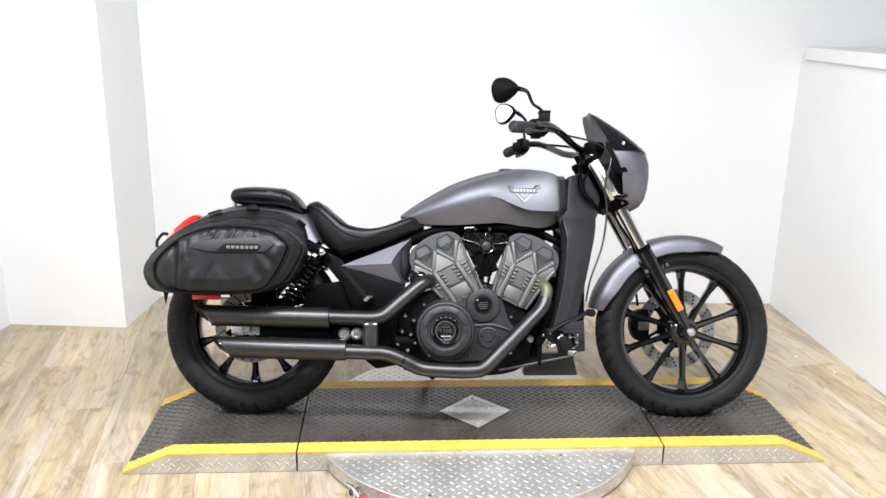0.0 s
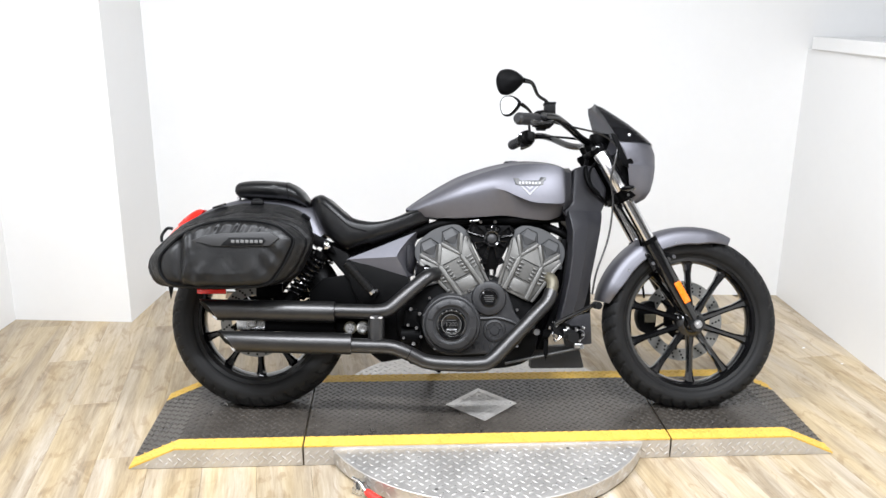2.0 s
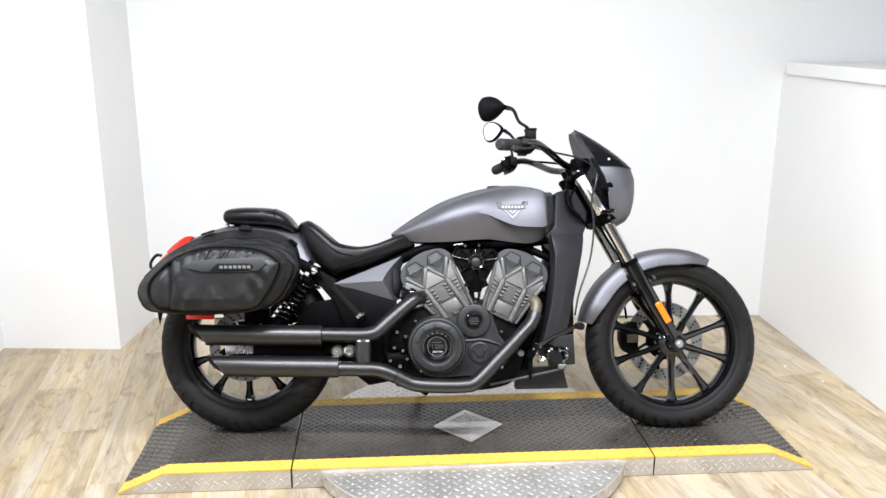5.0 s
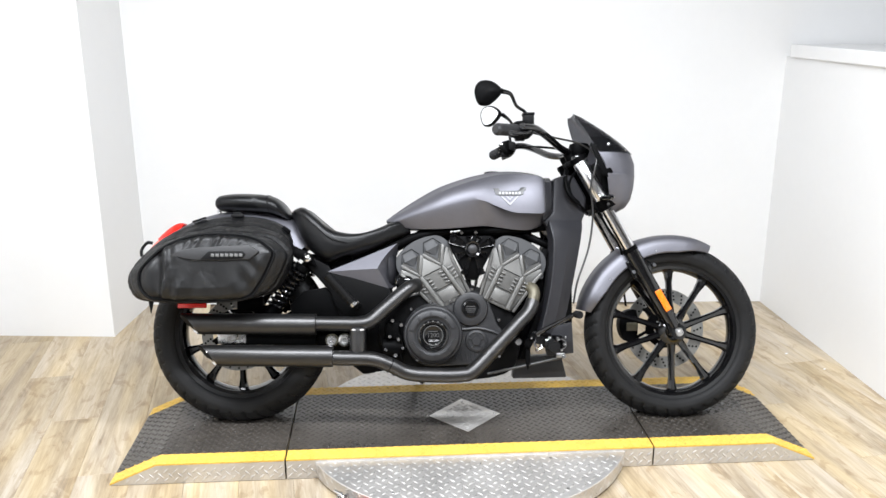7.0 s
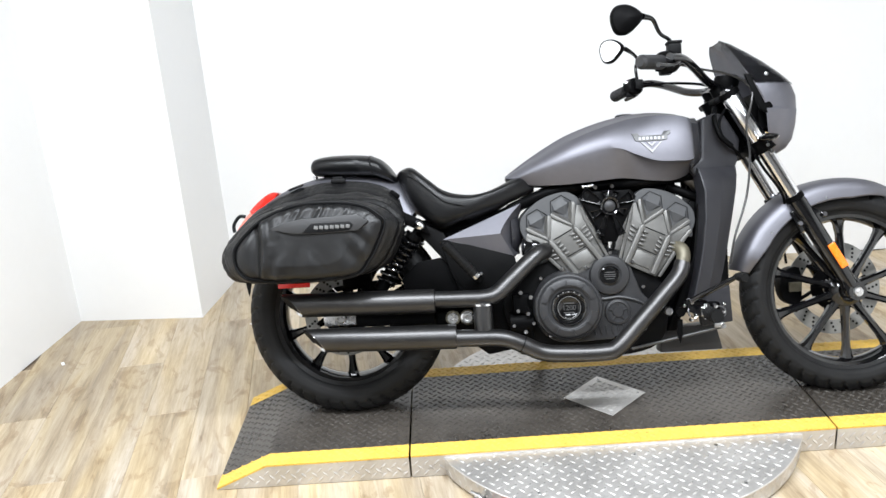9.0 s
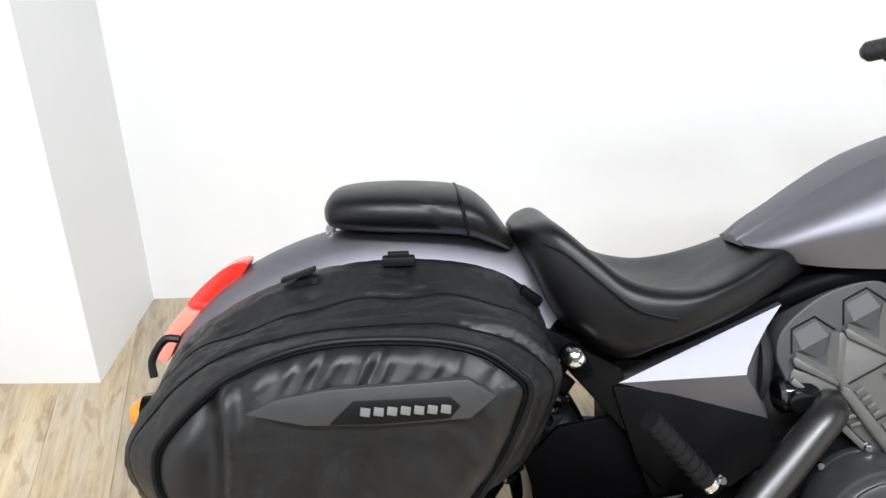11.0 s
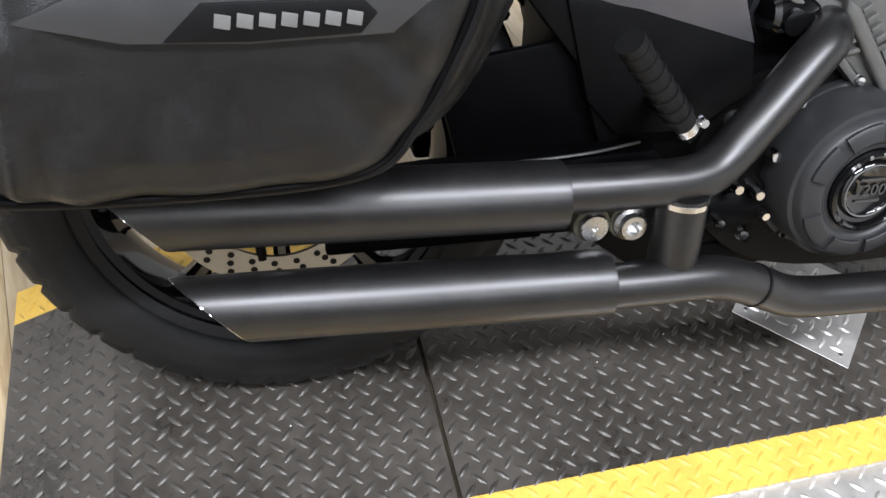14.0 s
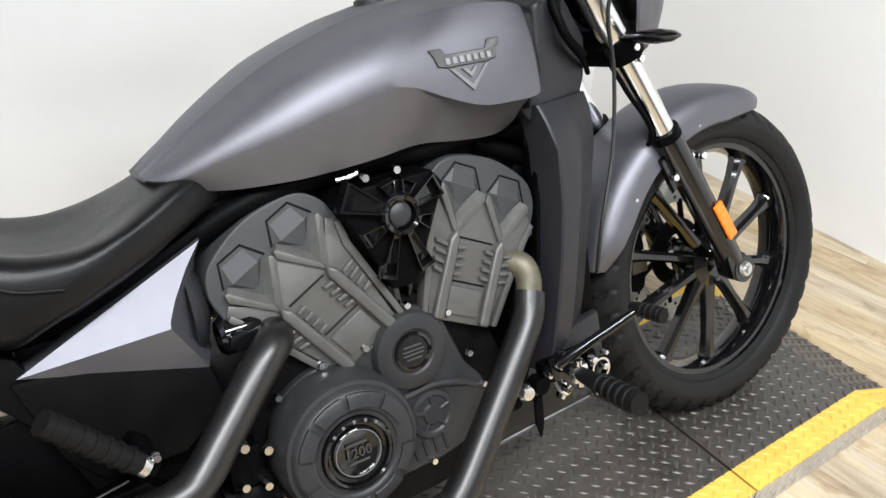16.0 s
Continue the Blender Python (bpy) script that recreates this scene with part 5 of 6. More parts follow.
part("brake_rod", tube([(0.10, -0.10, 0.172), (0.23, -0.13, 0.203), (0.36, -0.165, 0.236)], 0.0046, 10, 0), BADGE, bike, "bright brake rod")
part("rod_end", joined(bolt((0.36, -0.172, 0.24), 0.008, 0.012), box((0.35, -0.168, 0.243), (0.03, 0.012, 0.016), 0.003)), STEEL, bike)
part("stay_blade", prism([(0.232, 0.262), (0.248, 0.262), (0.246, 0.215), (0.238, 0.186), (0.230, 0.215)], -0.150, -0.144, 0.002), BLACK, bike)

# fork
AXIS = Vector((0.785 - 0.426, 0, 0.311 - 0.950)).normalized()
for s in (-1, 1):
    y = s * 0.090
    top = Vector((0.428, y, 0.945))
    at = lambda d: top + AXIS * d
    leg = part("fork_leg", tube([at(0.385), at(0.40), at(0.60), at(0.70), at(0.735)], [0.026, 0.0275, 0.026, 0.0235, 0.019], 24, 0), GLOSS, bike, "glossy black fork slider")
    part("fork_tube", tube([at(0.018), at(0.40)], 0.0222, 24, 0), CHROME, leg, "chrome fork tube")
    part("fork_cover", tube([at(0.020), at(0.024), at(0.182), at(0.186)], [0.0265, 0.029, 0.029, 0.0265], 28, 0), SILVER, leg, "polished silver upper fork cover")
    part("fork_cap", tube([at(-0.008), at(0.004), at(0.022)], [0.019, 0.0245, 0.0245], 24, 0), GLOSS, leg)
    part("fork_seal", tube([at(0.375), at(0.392)], 0.0285, 24, 0), BLACK, leg)
    low = FRONT + Vector((0, y, 0))
    part("axle_clamp", joined(rod(low + Vector((0, -0.022, 0)), low + Vector((0, 0.022, 0)), 0.027, 24), prism([(low.x - 0.045, low.z + 0.035), (low.x + 0.01, low.z + 0.03), (low.x + 0.015, low.z - 0.02), (low.x - 0.03, low.z - 0.015)], y - 0.02, y + 0.02, 0.006)), GLOSS, leg)
    part("axle_nut", lathe([(0, s * 0.012), (0.006, s * 0.012), (0.007, s * 0.007), (0.013, s * 0.007), (0.016, 0), (0, 0)], low + Vector((0, s * 0.022, 0)), "y", 24), STEEL, leg, "bright axle nut")
    ra = at(0.597) + Vector((0.006, s * 0.030, 0.004))
    bm = box((0, 0, 0), (0.083, 0.008, 0.024), 0.0039, None, 3)
    bm.transform(Matrix.Translation(ra) @ Matrix.Rotation(-math.atan2(AXIS.z, AXIS.x), 4, "Y"))
    part("fork_reflector", bm, AMBER, leg, "amber fork reflector")
part("lower_triple_clamp", joined(*[tube([Vector((0.528, s * 0.090, 0.775)) - AXIS * 0.02, Vector((0.528, s * 0.090, 0.775)) + AXIS * 0.02], 0.034, 24, 0) for s in (-1, 1)], box((0.515, 0, 0.772), (0.06, 0.20, 0.035), 0.008, Matrix.Rotation(radians(-29), 3, "Y"))), BLACK, bike, "black lower fork clamp")
part("upper_triple_clamp", joined(*[tube([Vector((0.434, s * 0.090, 0.936)) - AXIS * 0.008, Vector((0.434, s * 0.090, 0.936)) + AXIS * 0.009], 0.032, 24, 0) for s in (-1, 1)], box((0.422, 0, 0.931), (0.075, 0.18, 0.02), 0.008, Matrix.Rotation(radians(-29), 3, "Y"))), BLACK, bike, "black upper fork clamp")
part("steering_stem", tube([Vector((0.40, 0, 0.93)), Vector((0.485, 0, 0.76))], 0.032, 20, 0), BLACK, bike)
part("front_axle", rod(FRONT + Vector((0, -0.10, 0)), FRONT + Vector((0, 0.10, 0)), 0.011), STEEL, bike)
part("front_caliper", joined(prism(flat_curve([(0.625, 0.375), (0.675, 0.385), (0.68, 0.30), (0.665, 0.265), (0.625, 0.28), (0.61, 0.33)], 3), 0.05, 0.105, 0.008)), BLACK, bike, "black front brake caliper")
part("caliper_pad", box((0.655, 0.044, 0.325), (0.04, 0.01, 0.03), 0.002), BRONZE, bike)
# fender
path = []
for k in range(23):
    t = radians(167 - 103 * k / 22)
    r = 0.336 + 0.004 * math.sin(math.pi * k / 22)
    path.append((FRONT.x - 0.006 + r * math.cos(t), FRONT.z + r * math.sin(t)))
m = len(path)


def fender(path):
    rings = []
    for i, (x, z) in enumerate(path):
        nrm = Vector((x - FRONT.x, 0, z - FRONT.z)).normalized()
        f = i / (len(path) - 1)
        w = 0.084 * min(1, 0.55 + 4 * (1 - f), 0.7 + 4 * f)
        fall = 0.050 * min(1, 0.35 + 3 * (1 - f), 0.5 + 3 * f)
        n, outer = 15, []
        for k in range(n):
            u = -1 + 2 * k / (n - 1)
            outer.append(Vector((x, w * math.sin(u * math.pi / 2), z)) + nrm * (0.012 * (1 - abs(u) ** 2) - fall * abs(u) ** 4))
        inner = [Vector((p.x, p.y * 0.96, p.z)) - nrm * 0.004 for p in outer[::-1]]
        rings.append(outer + inner)
    return loft(rings)


guard = part("front_fender", fender(path), GREY, bike, "satin grey front mudguard")
for s in (-1, 1):
    part("fender_bracket", prism([(0.60, 0.565), (0.655, 0.585), (0.70, 0.56), (0.69, 0.525), (0.655, 0.52), (0.63, 0.50)], s * 0.078, s * 0.092, 0.004), GLOSS, guard)
    for x, z in ((0.628, 0.530), (0.702, 0.555)):
        part("fender_bolt", bolt((x, s * 0.094, z), 0.008, 0.008, "y-" if s < 0 else "y+"), CHROME, guard)
    for x, z in ((0.545, 0.505), (0.715, 0.604)):
        part("fender_rivet", bolt((x, s * 0.0795, z), 0.004, 0.004, "y-" if s < 0 else "y+"), STEEL, guard)

# headlight fairing and screen
rows = []
for z, xf, xb, w in ((0.742, 0.574, 0.548, 0.080), (0.764, 0.614, 0.545, 0.104), (0.79, 0.632, 0.541, 0.122), (0.83, 0.643, 0.536, 0.134), (0.876, 0.648, 0.530, 0.146), (0.884, 0.648, 0.528, 0.141), (0.92, 0.648, 0.516, 0.147), (0.95, 0.638, 0.500, 0.146), (0.985, 0.606, 0.482, 0.140), (1.01, 0.578, 0.470, 0.132)):
    outer = []
    for k in range(21):
        u = -1 + 2 * k / 20
        outer.append(Vector((xb + (xf - xb) * max(0.0, 1 - abs(u) ** 2.6), w * math.sin(u * math.pi / 2) ** 1 if abs(u) < 1 else w * u, z)))
    rows.append(outer)
shell = loft([r + [p + Vector((-0.004, -p.y * 0.03, 0)) for p in r[::-1]] for r in rows])
fair = part("headlight_fairing", shell, GREY, bike, "satin grey headlight fairing")
part("headlight", lathe([(0.0, 0.012), (0.05, 0.006), (0.072, -0.008), (0.075, -0.03), (0.06, -0.08), (0, -0.10)], (0.630, 0, 0.86), "x", 36), CHROME, fair, "round headlight")
srow = []
for z, xf, xb, w in ((0.958, 0.637, 0.496, 0.146), (0.972, 0.624, 0.487, 0.144), (1.00, 0.592, 0.470, 0.137), (1.03, 0.552, 0.455, 0.126), (1.06, 0.506, 0.442, 0.108), (1.09, 0.460, 0.428, 0.08), (1.108, 0.428, 0.42, 0.045)):
    srow.append([Vector((xb + (xf - xb) * max(0.0, 1 - abs(u) ** 2.4) + 0.004, (w + 0.003) * math.sin(u * math.pi / 2), z)) for u in [-1 + 2 * k / 20 for k in range(21)]])
screen = part("screen", loft([r + [p + Vector((-0.003, -p.y * 0.02, 0)) for p in r[::-1]] for r in srow]), SMOKE, fair, "smoked plastic wind screen")
for x, y, z in ((0.532, -0.134, 0.983), (0.588, -0.098, 0.972), (0.628, -0.02, 0.962)):
    part("screen_screw", lathe([(0, -0.006), (0.005, -0.005), (0.006, 0), (0, 0)], (x, y - 0.004, z), "y", 12), STEEL, screen)
part("fairing_bracket", joined(prism([(0.466, 0.988), (0.490, 0.985), (0.548, 0.885), (0.532, 0.864), (0.508, 0.878)], -0.143, -0.130, 0.004), prism([(0.466, 0.988), (0.490, 0.985), (0.548, 0.885), (0.532, 0.864), (0.508, 0.878)], 0.130, 0.143, 0.004), box((0.53, 0, 0.88), (0.03, 0.20, 0.12), 0.01)), BLACK, bike, "black fairing brackets")
part("instrument", joined(lathe([(0, 0.02), (0.035, 0.018), (0.04, 0.0), (0.03, -0.03), (0, -0.03)], (0.455, 0, 0.985), "z", 28)), BLACK, bike)
part("clamp_bolts", joined(bolt((0.532, -0.118, 0.772), 0.007, 0.008), bolt((0.545, -0.114, 0.752), 0.007, 0.008)), CHROME, bike)
for s in (-1, 1):
    leaf = loft([[(0.506 + 0.11 * d + r * math.cos(t), s * (0.088 + d), 0.790 + 0.55 * r * math.sin(t)) for t in [2 * math.pi * q / 18 for q in range(18)]] for d, r, u in ((0.0, 0.008, 0), (0.04, 0.009, 0), (0.05, 0.014, 0), (0.075, 0.020, 0), (0.10, 0.021, 0), (0.125, 0.016, 0), (0.138, 0.006, 0))])
    sig = part("front_turn_signal", leaf, GLOSS, bike, "slim black front turn signal")
    part("signal_lens", box((0.530, s * 0.182, 0.790), (0.012, 0.05, 0.012), 0.004), AMBER, sig)

# handlebar
for s in (-1, 1):
    part("bar_riser", tube([(0.425, s * 0.045, 0.925), (0.405, s * 0.045, 0.965)], 0.02, 18, 0), BLACK, bike)
bar = part("handlebar", tube([(0.20, -0.36, 1.010), (0.25, -0.30, 1.014), (0.30, -0.22, 1.000), (0.36, -0.12, 0.976), (0.40, -0.06, 0.966), (0.405, 0, 0.966), (0.40, 0.06, 0.966), (0.36, 0.13, 0.980), (0.305, 0.24, 1.024), (0.262, 0.30, 1.040), (0.21, 0.36, 1.030)], 0.0128, 16, 5), GLOSS, bike, "glossy black handlebar")
for s, dz in ((-1, 0.0), (1, 0.022)):
    a, b = Vector((0.186 + 0.5 * dz, s * 0.325, 1.004 + dz)), Vector((0.113 + 1.5 * dz, s * 0.405, 0.994 + dz))
    if s > 0:
        a, b = a + Vector((0.008, 0, 0)), b + Vector((0.024, 0, 0))
    ribs = [(0.0, 0.0215), (0.05, 0.0195)] + [(0.08 + 0.8 * k / 24, 0.0190 + 0.0012 * (k % 2)) for k in range(25)] + [(0.93, 0.0205), (1.0, 0.0195)]
    g = part("grip", tube([a.lerp(b, f) for f, r in ribs], [r for f, r in ribs], 22, 0), CASE, bar, "dark grey ribbed rubber grip")
    part("grip_end", tube([b, b + (b - a).normalized() * 0.010], [0.0185, 0.013], 18, 0), CASE, g)
    d = (a - b).normalized()
    house = part("switch_housing", joined(tube([a - d * 0.004, a + d * 0.004, a + d * 0.022, a + d * 0.050, a + d * 0.056], [0.025, 0.030, 0.032, 0.030, 0.024], 24, 0), box(a + d * 0.028 + Vector((-0.006, 0, -0.024)), (0.034, 0.034, 0.022), 0.006), box(a + d * 0.068, (0.028, 0.030, 0.034), 0.006)), PANEL, bar, "dark switch housing")
    for k, (u, z) in enumerate(((0.012, 0.010), (0.026, -0.004), (0.036, 0.014), (0.020, -0.022))):
        part("switch", box(a + d * u + Vector((-0.026, -0.010, z)), (0.012, 0.010, 0.007), 0.002), BLACK if k % 2 else STEEL, house, "small handlebar switch")
    part("housing_seam", tube([a + d * 0.0265, a + d * 0.0285], [0.0326, 0.0326], 24, 0), BLACK, house)
    part("lever", tube([a + d * 0.05 + Vector((0.022, 0, 0.0)), a + Vector((0.042, s * 0.01, -0.006)), a.lerp(b, 0.5) + Vector((0.048, s * 0.005, -0.012)), b + Vector((0.042, s * 0.012, -0.012))], [0.008, 0.006, 0.0055, 0.007], 10), GLOSS, bar, "glossy black hand lever")
    if s < 0:
        cup = a + d * 0.060 + Vector((0.004, 0.0, 0.0))
        tank_cup = part("fluid_reservoir", box(cup + Vector((0, 0, 0.032)), (0.036, 0.040, 0.037), 0.004), PANEL, bar, "black brake fluid reservoir")
        part("reservoir_lid", box(cup + Vector((0, 0, 0.0545)), (0.040, 0.044, 0.008), 0.003), PANEL, tank_cup)
        part("reservoir_mount", joined(box(a + d * 0.072 + Vector((-0.006, -0.020, 0.010)), (0.046, 0.014, 0.020), 0.005), box(a + d * 0.066 + Vector((-0.006, -0.004, 0.012)), (0.038, 0.034, 0.018), 0.004)), STEEL, bar)
    root = a + d * 0.06 + Vector((0, 0, 0.015))
    head = Vector((0.092, s * 0.335, 1.126)) if s < 0 else Vector((0.158, 0.335, 1.168))
    stem = part("mirror_stem", tube([root, root + Vector((-0.004, -s * 0.002, 0.045)), *((Vector((0.188, -0.305, 1.089)), Vector((0.168, -0.315, 1.126))) if s < 0 else (Vector((0.240, 0.300, 1.125)), Vector((0.226, 0.318, 1.152)))), head + Vector((0.045, 0, 0.006))], [0.0055, 0.0055, 0.0055, 0.0065, 0.009], 10), GLOSS, bar, "black mirror stem")
    shape = flat_curve([(-0.046, 0.006), (-0.032, 0.036), (0.002, 0.041), (0.032, 0.026), (0.046, 0.004), (0.024, -0.024), (-0.004, -0.042), (-0.034, -0.036)], 5)
    rings = [[head + Vector((x * f, y, z * f)) for x, z in shape] for f, y in ((0.94, s * 0.004 + 0.010), (1.0, 0.004), (1.0, -0.004), (0.86, -0.015), (0.45, -0.022), (0.05, -0.024))]
    if s > 0:
        rings = [[Vector((q.x, 2 * head.y - q.y, q.z)) for q in r] for r in rings]
    turn = Matrix.Translation(head) @ Matrix.Rotation(radians(-34), 4, "Z") @ Matrix.Diagonal((1.0, 1, 1, 1)) @ Matrix.Translation(-head) if s > 0 else Matrix()
    rings = [[turn @ q for q in r] for r in rings]
    mir = part("mirror", loft(rings), BLACK, stem, "black round-cornered mirror shell")
    yy = head.y + (0.0062 if s < 0 else -0.0136)
    bm = bmesh.new()
    bm.faces.new([bm.verts.new((head.x + x * 0.85, yy - (0.001 if s > 0 else -0.001), head.z + z * 0.85)) for x, z in shape])
    bm.transform(turn)
    part("mirror_glass", bm, MIRROR, mir, "", 0)

# cables
for k, pts in enumerate(([(0.235, -0.30, 1.0), (0.33, -0.19, 1.0), (0.43, -0.14, 0.985), (0.487, -0.135, 0.945), (0.485, -0.14, 0.90), (0.47, -0.13, 0.83), (0.478, -0.125, 0.74), (0.462, -0.125, 0.62), (0.42, -0.13, 0.50), (0.405, -0.125, 0.42)],
                         [(0.24, 0.28, 1.03), (0.34, 0.19, 1.02), (0.44, 0.12, 0.99), (0.47, 0.08, 0.92), (0.43, 0.07, 0.82), (0.40, 0.06, 0.72)],
                         [(0.43, -0.075, 0.90), (0.40, -0.095, 0.85), (0.41, -0.10, 0.80), (0.445, -0.09, 0.765), (0.47, -0.07, 0.74)],
                         [(0.505, -0.09, 0.745), (0.53, -0.095, 0.70), (0.585, -0.09, 0.61), (0.62, 0.05, 0.52), (0.64, 0.07, 0.40)])):
    part("cable", tube(pts, 0.0035 if k == 0 else 0.0045, 8), EXHAUST if k == 0 else BLACK, bike, "thin control cable")
part("neck_hose", tube([(0.395, -0.07, 0.90), (0.385, -0.10, 0.86), (0.395, -0.115, 0.81), (0.43, -0.11, 0.775)], 0.008, 10), BLACK, bike)

# tank emblem: a plain winged plate over a chevron, lying on the flank
EMB = (0.178, 0.800)


def on_tank(bm):
    """Lays a flat shape, drawn about the origin in x and z, on the tank's flank."""
    for v in bm.verts:
        x, z = EMB[0] + v.co.x * 0.88, EMB[1] + v.co.z * 0.88
        v.co = Vector((x, -tank_side(x, z) - 0.0035 + v.co.y, z))
    return bm


wing = prism([(-0.066, 0.030), (-0.044, 0.030), (-0.038, 0.020), (0.036, 0.020), (0.044, 0.033), (0.068, 0.034), (0.064, 0.022), (0.056, 0.020), (0.054, 0.004), (0.036, 0.001), (-0.040, 0.001), (-0.056, 0.004), (-0.060, 0.018)], 0, 0.005, 0.0008, 1)
vee_mark = prism([(-0.038, -0.0012), (-0.030, -0.0012), (0.0, -0.030), (0.030, -0.0012), (0.038, -0.0012), (0.0, -0.040)], 0, 0.005, 0.0008, 1)
emblem = part("tank_emblem", on_tank(wing), BADGE, tank, "silver winged chevron emblem")
part("chevron", on_tank(vee_mark), EMBLEM, emblem)
part("small_chevron", on_tank(prism([(-0.016, -0.003), (-0.008, -0.003), (0.0, -0.011), (0.008, -0.003), (0.016, -0.003), (0.0, -0.019)], 0, 0.004, 0.0006, 1)), EMBLEM, emblem)
for k in range(7):
    part("emblem_bar", on_tank(box((-0.039 + 0.013 * k, -0.0006, 0.0105), (0.0075, 0.0022, 0.0095), 0.0)), EMBLEM, emblem)

# the steering is turned a hair to the bike's left
STEER_AT, STEER_AXIS = Vector((0.405, 0, 0.92)), Vector((-0.485, 0, 0.875))
STEER = Matrix.Translation(STEER_AT) @ Matrix.Rotation(radians(0.8), 4, STEER_AXIS) @ Matrix.Translation(-STEER_AT)
STEERED = {"front_wheel", "fork_leg", "lower_triple_clamp", "upper_triple_clamp", "front_axle", "front_caliper", "caliper_pad", "front_fender", "headlight_fairing", "fairing_bracket", "instrument", "clamp_bolts", "front_turn_signal"}
for child in bike.children:
    if child.name.split(".")[0] in STEERED:
        for ob in (child, *child.children_recursive):
            ob.data.transform(STEER)

# ---- saddlebag ----
bag = thing("saddlebag", "black nylon saddlebag with grey patch strapped beside the seat", "saddlebag", "", BIKE)
inner = flat_curve([(-1.11, 0.53), (-1.07, 0.47), (-0.98, 0.45), (-0.86, 0.45), (-0.73, 0.460), (-0.645, 0.484), (-0.592, 0.54), (-0.572, 0.61), (-0.590, 0.668), (-0.656, 0.703), (-0.766, 0.716), (-0.89, 0.705), (-1.005, 0.664), (-1.095, 0.606)], 8)
upper = flat_curve([(-1.135, 0.52), (-1.10, 0.452), (-0.99, 0.438), (-0.86, 0.437), (-0.71, 0.444), (-0.618, 0.470), (-0.572, 0.540), (-0.561, 0.600), (-0.590, 0.650), (-0.660, 0.680), (-0.77, 0.684), (-0.89, 0.672), (-1.01, 0.638), (-1.09, 0.59)], 8)
outer = flat_curve([(-1.143, 0.51), (-1.11, 0.441), (-1.00, 0.431), (-0.86, 0.429), (-0.71, 0.438), (-0.622, 0.470), (-0.576, 0.540), (-0.563, 0.594), (-0.597, 0.638), (-0.664, 0.667), (-0.765, 0.673), (-0.90, 0.664), (-1.02, 0.629), (-1.10, 0.575)], 8)
lower = flat_curve([(-1.13, 0.512), (-1.095, 0.447), (-1.00, 0.430), (-0.86, 0.428), (-0.71, 0.440), (-0.634, 0.474), (-0.588, 0.543), (-0.576, 0.590), (-0.612, 0.626), (-0.673, 0.653), (-0.765, 0.663), (-0.91, 0.655), (-1.03, 0.617), (-1.095, 0.565)], 8)
face = flat_curve([(-1.087, 0.519), (-1.076, 0.469), (-1.025, 0.440), (-0.854, 0.433), (-0.71, 0.443), (-0.662, 0.486), (-0.632, 0.535), (-0.611, 0.588), (-0.630, 0.614), (-0.68, 0.643), (-0.767, 0.656), (-0.884, 0.652), (-0.99, 0.617), (-1.065, 0.557)], 8)
CEN = Vector((-0.86, 0, 0.545))
# the upper seams sag and wander
sag = lambda shape, k, size: [(x, z + size * noise.noise(Vector((x * 11, k, 0))) * max(0.0, min(1.0, (z - 0.59) / 0.03))) for x, z in shape]
upper, outer, lower = sag(upper, 1.7, 0.014), sag(outer, 4.2, 0.008), sag(lower, 4.2, 0.008)


def ripple(x, z, k):
    """Creases of the cloth, sharper one way than the other."""
    a = noise.noise(Vector((x * 22 + z * 14, z * 8, k * 0.8)))
    b = noise.noise(Vector((x * 70 - z * 45, z * 30 + x * 12, k * 1.3 + 3)))
    return 0.0045 * a + 0.006 * (0.35 - abs(b))


def shell_ring(shape, y, f=1.0, k=0.0, wave=1.0):
    out = []
    for x, z in shape:
        r = ripple(x, z, k) * wave
        d = Vector((x - CEN.x, 0, (z - CEN.z) * 2)).normalized()
        out.append(Vector((CEN.x + (x - CEN.x) * f + d.x * r * 0.8, y, CEN.z + (z - CEN.z) * f + d.z * r * 0.8)))
    return out


def between(a, b, f):
    return [(p[0] + (q[0] - p[0]) * f, p[1] + (q[1] - p[1]) * f) for p, q in zip(a, b)]


inner, upper, outer, lower, face = [flat_curve(q, 3) for q in (inner, upper, outer, lower, face)]
rings = [shell_ring(inner, -0.122, 0.95), shell_ring(inner, -0.132, 1.0, 1, 0.3)]
for a, b, y0, y1, n in ((inner, upper, -0.138, -0.211, 13), (upper, outer, -0.217, -0.240, 5), (outer, lower, -0.244, -0.259, 4), (lower, face, -0.264, -0.297, 6)):
    for q in range(n + 1):
        t = q / n
        seam = min(1.0, 5 * t + 0.15, 5 * (1 - t) + 0.15)
        rings.append(shell_ring(between(a, b, t), y0 + (y1 - y0) * t, 0.995 + 0.010 * seam, 1 + 12 * (y0 + (y1 - y0) * t) / -0.1, seam * 0.9))
body = part("bag_body", loft(rings), NYLON, bag, "black nylon bag body", 60)
part("zip_line", tube(shell_ring(upper, -0.2135, 0.992, 3, 0), 0.0030, 8, 0, True), BLACK, body, "black zip round the bag")
part("zip_line", tube(shell_ring(lower, -0.2605, 0.992, 5, 0), 0.0034, 8, 0, True), BLACK, body, "black zip round the bag")
part("face_piping", tube(shell_ring(face, -0.298, 0.995, 6, 0), 0.005, 10, 0, True), PIPING, body, "thick black edge piping")
part("face_piping", tube(shell_ring(face, -0.302, 0.965, 6, 0), 0.003, 8, 0, True), BLACK, body, "thin inner piping")
